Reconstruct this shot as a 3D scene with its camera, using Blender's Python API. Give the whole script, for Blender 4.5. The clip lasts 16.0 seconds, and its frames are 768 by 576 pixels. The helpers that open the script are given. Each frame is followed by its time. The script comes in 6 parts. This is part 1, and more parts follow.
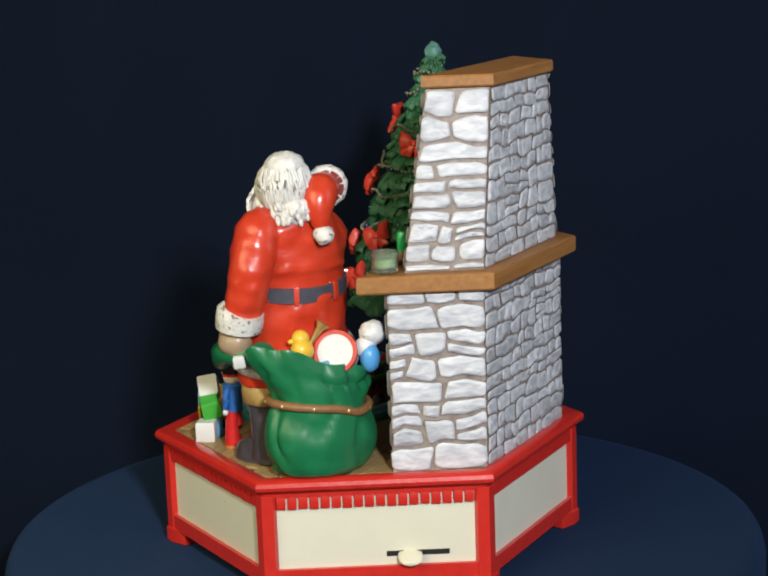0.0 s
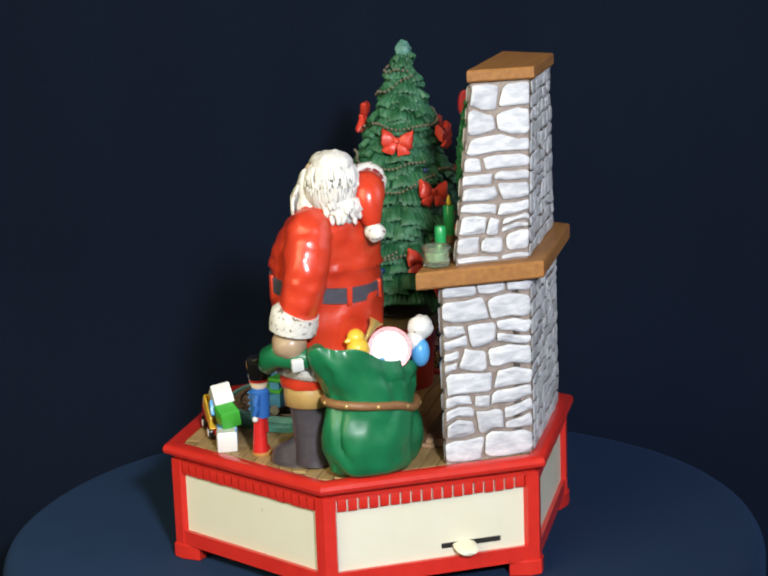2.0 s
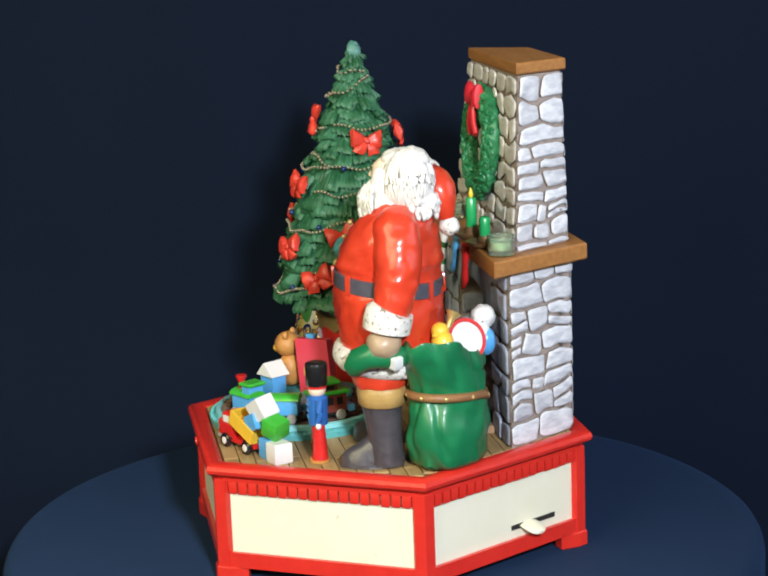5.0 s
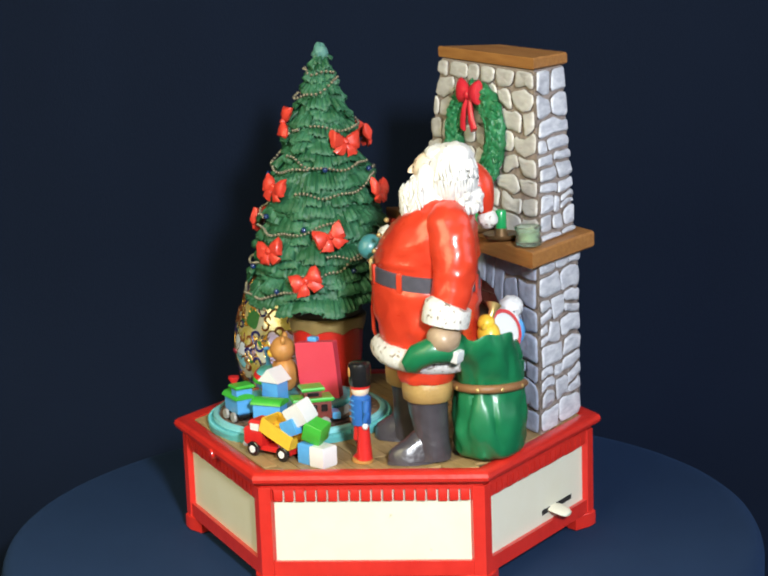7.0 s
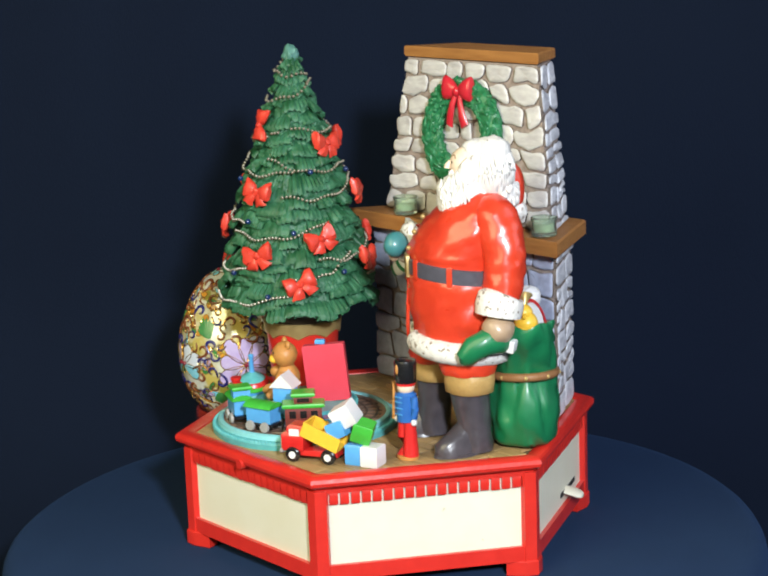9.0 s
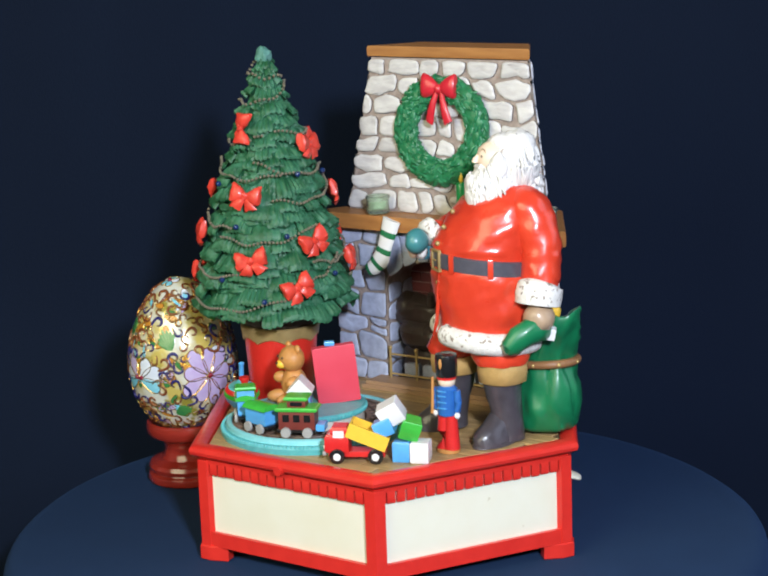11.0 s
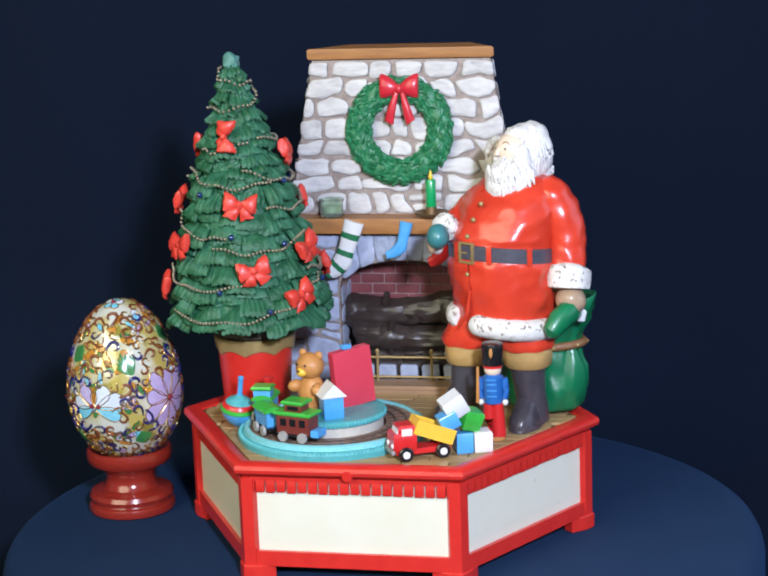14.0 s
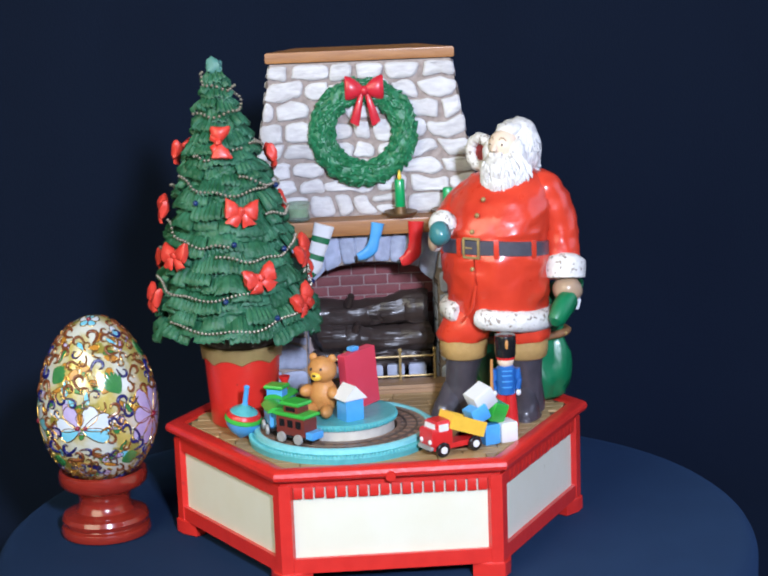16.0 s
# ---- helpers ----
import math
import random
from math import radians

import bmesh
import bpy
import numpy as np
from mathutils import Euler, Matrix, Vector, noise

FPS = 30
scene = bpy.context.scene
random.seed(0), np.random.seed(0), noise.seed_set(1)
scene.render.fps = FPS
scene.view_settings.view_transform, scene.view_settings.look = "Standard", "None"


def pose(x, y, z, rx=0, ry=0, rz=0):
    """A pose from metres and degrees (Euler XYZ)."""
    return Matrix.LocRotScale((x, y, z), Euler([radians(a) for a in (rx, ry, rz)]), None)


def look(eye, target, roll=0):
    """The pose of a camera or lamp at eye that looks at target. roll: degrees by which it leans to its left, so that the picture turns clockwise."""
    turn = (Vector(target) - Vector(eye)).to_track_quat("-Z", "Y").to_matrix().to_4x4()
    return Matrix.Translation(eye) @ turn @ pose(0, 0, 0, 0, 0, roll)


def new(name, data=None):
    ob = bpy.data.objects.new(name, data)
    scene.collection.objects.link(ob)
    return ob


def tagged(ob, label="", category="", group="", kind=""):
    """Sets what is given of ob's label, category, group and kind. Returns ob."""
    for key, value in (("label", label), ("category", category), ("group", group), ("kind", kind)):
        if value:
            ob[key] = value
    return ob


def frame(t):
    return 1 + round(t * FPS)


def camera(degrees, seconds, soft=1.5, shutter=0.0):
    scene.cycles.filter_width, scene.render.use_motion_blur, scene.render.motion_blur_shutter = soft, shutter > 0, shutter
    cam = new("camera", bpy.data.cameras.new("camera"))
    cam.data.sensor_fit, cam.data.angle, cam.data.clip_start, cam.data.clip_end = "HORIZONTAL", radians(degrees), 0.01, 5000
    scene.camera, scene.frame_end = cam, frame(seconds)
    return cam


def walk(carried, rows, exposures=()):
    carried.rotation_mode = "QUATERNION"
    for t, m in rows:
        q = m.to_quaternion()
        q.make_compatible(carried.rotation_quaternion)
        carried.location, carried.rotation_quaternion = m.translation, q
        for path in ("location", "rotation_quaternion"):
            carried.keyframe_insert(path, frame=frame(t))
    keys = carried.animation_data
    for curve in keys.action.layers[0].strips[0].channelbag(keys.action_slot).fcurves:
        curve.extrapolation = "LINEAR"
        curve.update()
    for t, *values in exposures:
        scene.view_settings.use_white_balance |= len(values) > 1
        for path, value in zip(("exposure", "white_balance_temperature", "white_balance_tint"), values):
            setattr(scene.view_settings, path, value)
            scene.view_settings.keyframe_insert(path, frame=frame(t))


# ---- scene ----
cam = camera(23.90, 16.0, soft=2.1)
EYE = Vector((0.0, -0.9094, 0.3202))

# seconds, the camera's small drift (degrees to the right, degrees down), degrees that the turntable has turned
TURNS = [
    (0, 0.604, 12.164, 0.00),
    (0.5, 0.603, 12.188, 3.87),
    (1, 0.600, 12.191, 7.74),
    (1.5, 0.593, 12.204, 11.56),
    (2, 0.600, 12.213, 15.39),
    (2.5, 0.588, 12.195, 19.29),
    (3, 0.599, 12.217, 23.19),
    (3.5, 0.607, 12.212, 27.11),
    (4, 0.591, 12.216, 31.04),
    (6.5, 0.576, 12.223, 49.98),
    (7, 0.591, 12.231, 53.79),
    (7.5, 0.581, 12.229, 57.68),
    (8, 0.595, 12.242, 61.54),
    (8.5, 0.582, 12.249, 65.24),
    (9, 0.551, 12.245, 68.94),
    (11.5, 0.555, 12.274, 87.75),
    (12, 0.589, 12.283, 91.56),
    (12.5, 0.595, 12.284, 95.30),
    (13, 0.530, 12.274, 99.04),
    (13.5, 0.619, 12.289, 102.93),
    (14, 0.645, 12.231, 106.74),
    (14.5, 0.634, 12.250, 110.54),
    (15, 0.730, 12.222, 114.41),
    (15.5, 0.748, 12.216, 118.19),
    (16, 0.878, 12.194, 121.76),
]


def gaze(right, down):
    a, b = radians(right), radians(down)
    return look(EYE, EYE + Vector((math.sin(a) * math.cos(b), math.cos(a) * math.cos(b), -math.sin(b))), roll=ROLL)


ROLL = -2.07
walk(cam, [(t, gaze(right, down)) for t, right, down, deg in TURNS], exposures=[(0.0, -0.32, 6400, 10), (1.5, -0.10, 6400, 10), (3.5, 0.12, 6250, 10), (6.5, 0.29, 6350, 8), (9.0, 0.29, 6250, 9), (11.5, 0.14, 5750, 13), (13.0, 0.11, 5550, 16), (16.0, 0.13, 5480, 17)])

# ---- light: a pale lamp beside the camera, a weak warm room lamp to the left, added fill through an unseen wall gap to the right ----
world = bpy.data.worlds.new("fill_light")
scene.world = world
world.use_nodes = True
world.node_tree.nodes["Background"].inputs[0].default_value = (0.80, 0.86, 1.0, 1)
world.node_tree.nodes["Background"].inputs[1].default_value = 1.45


def area_lamp(name, eye, target, sx, sy, watts, colour):
    data = bpy.data.lights.new(name, "AREA")
    data.shape, data.size, data.size_y, data.energy, data.color = "RECTANGLE", sx, sy, watts, colour
    ob = new(name, data)
    ob.matrix_world = look(eye, target)
    return ob


area_lamp("key_lamp", (0.17, -1.02, 0.52), (0, 0, 0.11), 0.07, 0.09, 12.9, (0.93, 0.965, 1.0))
area_lamp("room_lamp", (-0.68, -0.90, 0.72), (0, 0, 0.11), 0.85, 0.85, 12.0, (1.0, 0.90, 0.52))

# ---- materials ----
def mat(name, colour, rough=0.4, metal=0.0, coat=0.0, second=None, scale=300.0, amount=0.5, bump=0.0, bump_scale=900.0, stretch=(1, 1, 1), spots=None, per_piece=0.0, contrast=0.2):
    """A painted surface: two colours mixed by a broad noise, fine grain, relief, and small spots of a third colour."""
    m = bpy.data.materials.new(name)
    m.use_nodes = True
    nt = m.node_tree
    nodes, links = nt.nodes, nt.links
    b = nodes["Principled BSDF"]
    b.inputs["Metallic"].default_value = metal
    b.inputs["Coat Weight"].default_value = coat
    b.inputs["Coat Roughness"].default_value = 0.12
    co = nodes.new("ShaderNodeTexCoord")
    mp = nodes.new("ShaderNodeMapping")
    mp.inputs["Scale"].default_value = stretch
    links.new(co.outputs["Object"], mp.inputs["Vector"])
    n1 = nodes.new("ShaderNodeTexNoise")
    n1.inputs["Scale"].default_value, n1.inputs["Detail"].default_value = scale, 5
    links.new(mp.outputs["Vector"], n1.inputs["Vector"])
    ramp = nodes.new("ShaderNodeMapRange")
    ramp.inputs["From Min"].default_value, ramp.inputs["From Max"].default_value = 0.5 - contrast, 0.5 + contrast
    ramp.inputs["To Max"].default_value = amount
    links.new(n1.outputs["Fac"], ramp.inputs["Value"])
    mix = nodes.new("ShaderNodeMix")
    mix.data_type = "RGBA"
    mix.inputs["A"].default_value = (*colour, 1)
    second = second or tuple(c * 0.72 for c in colour)
    mix.inputs["B"].default_value = (*second, 1)
    links.new(ramp.outputs["Result"], mix.inputs["Factor"])
    last = mix.outputs["Result"]
    if per_piece:
        info = nodes.new("ShaderNodeObjectInfo")
        hsv = nodes.new("ShaderNodeHueSaturation")
        rng = nodes.new("ShaderNodeMapRange")
        rng.inputs["To Min"].default_value, rng.inputs["To Max"].default_value = 1 - per_piece, 1 + per_piece * 0.4
        links.new(info.outputs["Random"], rng.inputs["Value"])
        links.new(rng.outputs["Result"], hsv.inputs["Value"])
        links.new(last, hsv.inputs["Color"])
        last = hsv.outputs["Color"]
    if spots:
        n3 = nodes.new("ShaderNodeTexNoise")
        n3.inputs["Scale"].default_value, n3.inputs["Detail"].default_value = spots[1], 2
        links.new(mp.outputs["Vector"], n3.inputs["Vector"])
        r3 = nodes.new("ShaderNodeMapRange")
        r3.inputs["From Min"].default_value, r3.inputs["From Max"].default_value = spots[2], spots[2] + 0.06
        links.new(n3.outputs["Fac"], r3.inputs["Value"])
        m3 = nodes.new("ShaderNodeMix")
        m3.data_type = "RGBA"
        links.new(r3.outputs["Result"], m3.inputs["Factor"])
        links.new(last, m3.inputs["A"])
        m3.inputs["B"].default_value = (*spots[0], 1)
        last = m3.outputs["Result"]
    links.new(last, b.inputs["Base Color"])
    n2 = nodes.new("ShaderNodeTexNoise")
    n2.inputs["Scale"].default_value, n2.inputs["Detail"].default_value = bump_scale, 4
    links.new(mp.outputs["Vector"], n2.inputs["Vector"])
    rr = nodes.new("ShaderNodeMapRange")
    rr.inputs["To Min"].default_value, rr.inputs["To Max"].default_value = max(0.04, rough - 0.1), min(1, rough + 0.12)
    links.new(n2.outputs["Fac"], rr.inputs["Value"])
    links.new(rr.outputs["Result"], b.inputs["Roughness"])
    if bump:
        bp = nodes.new("ShaderNodeBump")
        bp.inputs["Strength"].default_value, bp.inputs["Distance"].default_value = bump, 0.0006
        links.new(n2.outputs["Fac"], bp.inputs["Height"])
        links.new(bp.outputs["Normal"], b.inputs["Normal"])
    return m


RED = mat("red_lacquer", (0.60, 0.026, 0.016), 0.34, second=(0.46, 0.014, 0.009), scale=120, bump=0.25, bump_scale=260, coat=0.25, spots=((0.25, 0.014, 0.010), 170, 0.75))
CREAM = mat("cream_paint", (0.70, 0.675, 0.56), 0.42, second=(0.66, 0.62, 0.48), scale=60, amount=0.6, bump=0.06, bump_scale=800, spots=((0.50, 0.44, 0.30), 150, 0.74))
LEVER = mat("cream_plastic", (0.74, 0.70, 0.56), 0.3, scale=80, amount=0.3)
SLOT = mat("slot_shade", (0.012, 0.010, 0.009), 0.8)
PLANK = mat("tan_planks", (0.44, 0.29, 0.13), 0.45, second=(0.29, 0.18, 0.07), scale=260, amount=0.8, stretch=(0.25, 1.6, 1), bump=0.25, bump_scale=700, per_piece=0.25)
GAP = mat("brown_gap", (0.10, 0.065, 0.03), 0.7)
STONE = mat("whitewashed_stone", (0.68, 0.68, 0.72), 0.5, second=(0.40, 0.41, 0.47), scale=210, amount=0.75, stretch=(0.6, 0.6, 1.7), bump=0.55, bump_scale=330, per_piece=0.12, contrast=0.14)
STONE_W = mat("warm_stone", (0.61, 0.59, 0.575), 0.5, second=(0.42, 0.39, 0.40), scale=210, amount=0.6, stretch=(0.6, 0.6, 1.7), bump=0.5, bump_scale=330, per_piece=0.12, contrast=0.14)
STONE_B = mat("bluish_stone", (0.42, 0.46, 0.60), 0.5, second=(0.25, 0.27, 0.36), scale=240, amount=0.7, bump=0.4, bump_scale=330, per_piece=0.15)
STONE_G = mat("grey_stone", (0.62, 0.62, 0.64), 0.5, second=(0.36, 0.36, 0.38), scale=260, amount=0.8, bump=0.5, bump_scale=400, per_piece=0.2, contrast=0.15)
UMBER = mat("umber_wash_joint_shade", (0.11, 0.085, 0.07), 0.6, second=(0.20, 0.16, 0.13), scale=300)
MORTAR = mat("taupe_mortar", (0.35, 0.285, 0.25), 0.6, second=(0.19, 0.145, 0.125), scale=300, amount=0.8, bump=0.5, bump_scale=600)
OAK = mat("honey_wood", (0.38, 0.17, 0.046), 0.5, second=(0.25, 0.10, 0.026), scale=160, amount=0.8, stretch=(0.3, 2.5, 2.5), bump=0.25, coat=0.05)
BRICK = mat("brick_red", (0.20, 0.045, 0.05), 0.5, second=(0.13, 0.03, 0.035), scale=300, bump=0.4, per_piece=0.2)
BRICK_J = mat("brick_joint", (0.36, 0.27, 0.26), 0.6)
SOOT = mat("soot", (0.03, 0.022, 0.018), 0.6, second=(0.06, 0.045, 0.035), scale=150, bump=0.3)
LOG = mat("dark_log", (0.046, 0.032, 0.028), 0.34, second=(0.014, 0.011, 0.011), scale=130, stretch=(0.25, 2, 2), bump=1.0, bump_scale=200, coat=0.1)
BRASS = mat("brass", (0.66, 0.48, 0.18), 0.32, metal=0.6, scale=300)
HEARTH = mat("hearth_board", (0.36, 0.22, 0.12), 0.5, second=(0.22, 0.12, 0.06), scale=200, stretch=(0.2, 3, 3))
NEEDLE = mat("fir_green", (0.012, 0.080, 0.030), 0.5, second=(0.040, 0.155, 0.080), scale=150, amount=0.9, bump=0.9, bump_scale=620, stretch=(1, 1, 0.55), contrast=0.13)
NEEDLE_TIP = mat("frosted_tip", (0.10, 0.24, 0.21), 0.5, second=(0.05, 0.17, 0.11), scale=200, bump=0.7, bump_scale=600)
BOW = mat("bow_red", (0.64, 0.050, 0.028), 0.42, second=(0.42, 0.022, 0.014), scale=220, coat=0.1, bump=0.5, bump_scale=300)
BOW_D = mat("crimson_bow", (0.55, 0.02, 0.035), 0.34, second=(0.42, 0.012, 0.022), scale=250, coat=0.2)
BEAD = mat("bead_silver_gold", (0.25, 0.22, 0.16), 0.32, metal=0.3, second=(0.16, 0.14, 0.10), scale=600, amount=0.9)
BALL = mat("blue_ornament", (0.01, 0.03, 0.12), 0.15, coat=0.5)
TRUNK = mat("bark_brown", (0.065, 0.045, 0.03), 0.5, bump=0.5)
GOLD = mat("gold_band", (0.42, 0.30, 0.12), 0.38, metal=0.35, second=(0.27, 0.18, 0.07), scale=200)
COAT = mat("coat_red", (0.62, 0.050, 0.018), 0.3, second=(0.50, 0.030, 0.012), scale=90, amount=0.7, bump=0.7, bump_scale=120, coat=0.4)
FUR = mat("white_fur", (0.70, 0.68, 0.65), 0.5, second=(0.62, 0.59, 0.54), scale=320, amount=0.6, bump=1.0, bump_scale=520, spots=((0.27, 0.22, 0.18), 400, 0.585))
HAIR = mat("white_hair", (0.76, 0.74, 0.71), 0.42, second=(0.56, 0.53, 0.51), scale=420, amount=0.7, bump=1.0, bump_scale=430, stretch=(1.3, 1.3, 0.5), spots=((0.34, 0.30, 0.29), 380, 0.655))
SKIN = mat("skin_paint", (0.76, 0.62, 0.47), 0.42, second=(0.74, 0.52, 0.40), scale=200, coat=0.2)
BELT = mat("belt_black", (0.06, 0.058, 0.075), 0.33, second=(0.10, 0.095, 0.12), scale=300, coat=0.2)
BOOT = mat("boot_charcoal", (0.046, 0.040, 0.048), 0.32, second=(0.085, 0.075, 0.088), scale=160, bump=0.5, bump_scale=350, coat=0.25)
TAN = mat("tan_fleece", (0.46, 0.29, 0.10), 0.45, second=(0.34, 0.21, 0.07), scale=260, bump=0.4)
GLOVE = mat("taupe_glove", (0.40, 0.28, 0.18), 0.4, second=(0.30, 0.20, 0.13), scale=200, coat=0.2)
TEAL = mat("teal_mitten", (0.055, 0.21, 0.22), 0.35, second=(0.035, 0.15, 0.17), scale=260, coat=0.2)
SACK = mat("sack_green", (0.012, 0.175, 0.066), 0.38, second=(0.008, 0.12, 0.045), scale=90, amount=0.8, bump=0.15, bump_scale=250, coat=0.15)
ROPE = mat("brown_cord", (0.27, 0.13, 0.05), 0.45, second=(0.17, 0.075, 0.03), scale=500, bump=0.5)
WHITE = mat("white_paint", (0.70, 0.70, 0.70), 0.38, second=(0.66, 0.65, 0.66), scale=200, bump=0.06)
BLUE = mat("sky_blue_paint", (0.10, 0.36, 0.72), 0.35, second=(0.07, 0.28, 0.62), scale=250, coat=0.15)
ROYAL = mat("royal_blue_paint", (0.03, 0.13, 0.42), 0.35, second=(0.02, 0.09, 0.32), scale=250, coat=0.15)
GREEN = mat("bright_green_paint", (0.06, 0.42, 0.045), 0.35, second=(0.035, 0.30, 0.03), scale=250, coat=0.15)
YELLOW = mat("yellow_paint", (0.80, 0.50, 0.045), 0.35, second=(0.70, 0.40, 0.03), scale=250, coat=0.15)
TOYRED = mat("toy_red_paint", (0.58, 0.02, 0.018), 0.32, second=(0.45, 0.012, 0.012), scale=250, coat=0.25)
BOOKRED = mat("book_red", (0.60, 0.05, 0.085), 0.42, second=(0.54, 0.035, 0.06), scale=120)
MAROON = mat("maroon_paint", (0.16, 0.03, 0.022), 0.4, second=(0.10, 0.02, 0.016), scale=250)
BLACK = mat("black_gloss", (0.012, 0.012, 0.013), 0.22, coat=0.3)
GREYM = mat("wheel_grey", (0.34, 0.33, 0.32), 0.4, second=(0.22, 0.21, 0.20), scale=300)
TURQ = mat("turquoise_paint", (0.11, 0.40, 0.42), 0.38, second=(0.05, 0.26, 0.29), scale=300, bump=0.3, bump_scale=500)
TURQ_L = mat("pale_turquoise", (0.25, 0.58, 0.62), 0.38, second=(0.15, 0.45, 0.50), scale=300, bump=0.3, bump_scale=500)
EARTH = mat("track_brown", (0.27, 0.165, 0.115), 0.5, second=(0.16, 0.095, 0.065), scale=350, bump=0.5, bump_scale=600)
IRON = mat("rail_iron", (0.10, 0.068, 0.052), 0.4)
BEAR = mat("bear_orange", (0.52, 0.24, 0.065), 0.45, second=(0.36, 0.15, 0.035), scale=260, bump=0.4)
CANDLE = mat("candle_green", (0.02, 0.34, 0.10), 0.3, coat=0.3)
FLAME = mat("flame_yellow", (0.80, 0.55, 0.04), 0.35)
GLASS = mat("jar_glass", (0.80, 0.92, 0.80), 0.12, second=(0.70, 0.86, 0.70), scale=350, amount=0.8, bump=0.5, bump_scale=450)
GLASS.node_tree.nodes["Principled BSDF"].inputs["Transmission Weight"].default_value = 0.92
WOODRED = mat("red_turned_wood", (0.25, 0.022, 0.012), 0.2, second=(0.15, 0.012, 0.008), scale=140, stretch=(1, 1, 6), coat=0.6)
CLOTH = mat("navy_velvet", (0.0090, 0.019, 0.046), 0.95, second=(0.0070, 0.0145, 0.036), scale=40, bump=0.5, bump_scale=1800, spots=((0.02, 0.035, 0.06), 1500, 0.72))
BACK = mat("navy_backcloth", (0.0052, 0.0094, 0.0228), 0.98, second=(0.0043, 0.0077, 0.019), scale=14, bump=0.4, bump_scale=1500, stretch=(1, 1, 0.3))
for m_ in (CLOTH, BACK):
    m_.node_tree.nodes["Principled BSDF"].inputs["Specular IOR Level"].default_value = 0.1
for m_, w_ in ((CLOTH, 0.06), (BACK, 0.02)):
    p_ = m_.node_tree.nodes["Principled BSDF"]
    p_.inputs["Sheen Weight"].default_value, p_.inputs["Sheen Roughness"].default_value = w_, 0.5
    p_.inputs["Sheen Tint"].default_value = (0.15, 0.35, 0.9, 1)
# the velvet nap's sheen, painted into the colour: one side of the cloth is paler
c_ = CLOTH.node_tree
sheen_co, sheen_sum, sheen_range, sheen_mix = (c_.nodes.new(k) for k in ("ShaderNodeTexCoord", "ShaderNodeVectorMath", "ShaderNodeMapRange", "ShaderNodeMix"))
sheen_sum.operation = "DOT_PRODUCT"
sheen_sum.inputs[1].default_value = (-0.95, -0.30, 0)
sheen_range.interpolation_type = "SMOOTHSTEP"
sheen_range.inputs["From Min"].default_value, sheen_range.inputs["From Max"].default_value = -0.12, 0.20
sheen_mix.data_type, sheen_mix.blend_type = "RGBA", "MULTIPLY"
sheen_mix.inputs["Factor"].default_value = 1.0
sheen_pale = c_.nodes.new("ShaderNodeMix")
sheen_pale.data_type = "RGBA"
sheen_pale.inputs["A"].default_value, sheen_pale.inputs["B"].default_value = (0.85, 0.85, 0.85, 1), (1.9, 1.85, 1.75, 1)
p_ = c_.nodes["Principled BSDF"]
c_.links.new(sheen_co.outputs["Object"], sheen_sum.inputs[0])
c_.links.new(sheen_sum.outputs["Value"], sheen_range.inputs["Value"])
c_.links.new(sheen_range.outputs["Result"], sheen_pale.inputs["Factor"])
c_.links.new(p_.inputs["Base Color"].links[0].from_socket, sheen_mix.inputs["A"])
c_.links.new(sheen_pale.outputs["Result"], sheen_mix.inputs["B"])
c_.links.new(sheen_mix.outputs["Result"], p_.inputs["Base Color"])
EYEDARK = mat("eye_dark", (0.03, 0.02, 0.018), 0.3)
EGGBASE = mat("gold_enamel", (0.56, 0.45, 0.11), 0.13, second=(0.68, 0.69, 0.62), scale=60, amount=1.0, coat=0.7, metal=0.2, bump=0.2, bump_scale=500, spots=((0.30, 0.26, 0.04), 90, 0.60), contrast=0.08)
WIRE_B = mat("cobalt_enamel_wire", (0.014, 0.014, 0.12), 0.2, coat=0.5)
WIRE_G = mat("gilt_wire", (0.62, 0.42, 0.12), 0.22, metal=0.9)
WIRE_R = mat("russet_enamel_wire", (0.17, 0.05, 0.015), 0.2, coat=0.5)
PETAL_W = mat("white_enamel", (0.66, 0.70, 0.78), 0.16, second=(0.45, 0.52, 0.68), scale=150, coat=0.6)
PETAL_B = mat("aqua_enamel", (0.14, 0.48, 0.66), 0.16, second=(0.40, 0.64, 0.74), scale=200, coat=0.6)
PETAL_V = mat("violet_enamel", (0.42, 0.33, 0.60), 0.16, second=(0.58, 0.52, 0.70), scale=200, coat=0.6)
PETAL_R = mat("crimson_enamel", (0.20, 0.012, 0.03), 0.16, coat=0.6)
LEAF_E = mat("green_enamel", (0.03, 0.16, 0.05), 0.16, second=(0.10, 0.30, 0.06), scale=200, coat=0.6)

MM = 0.001


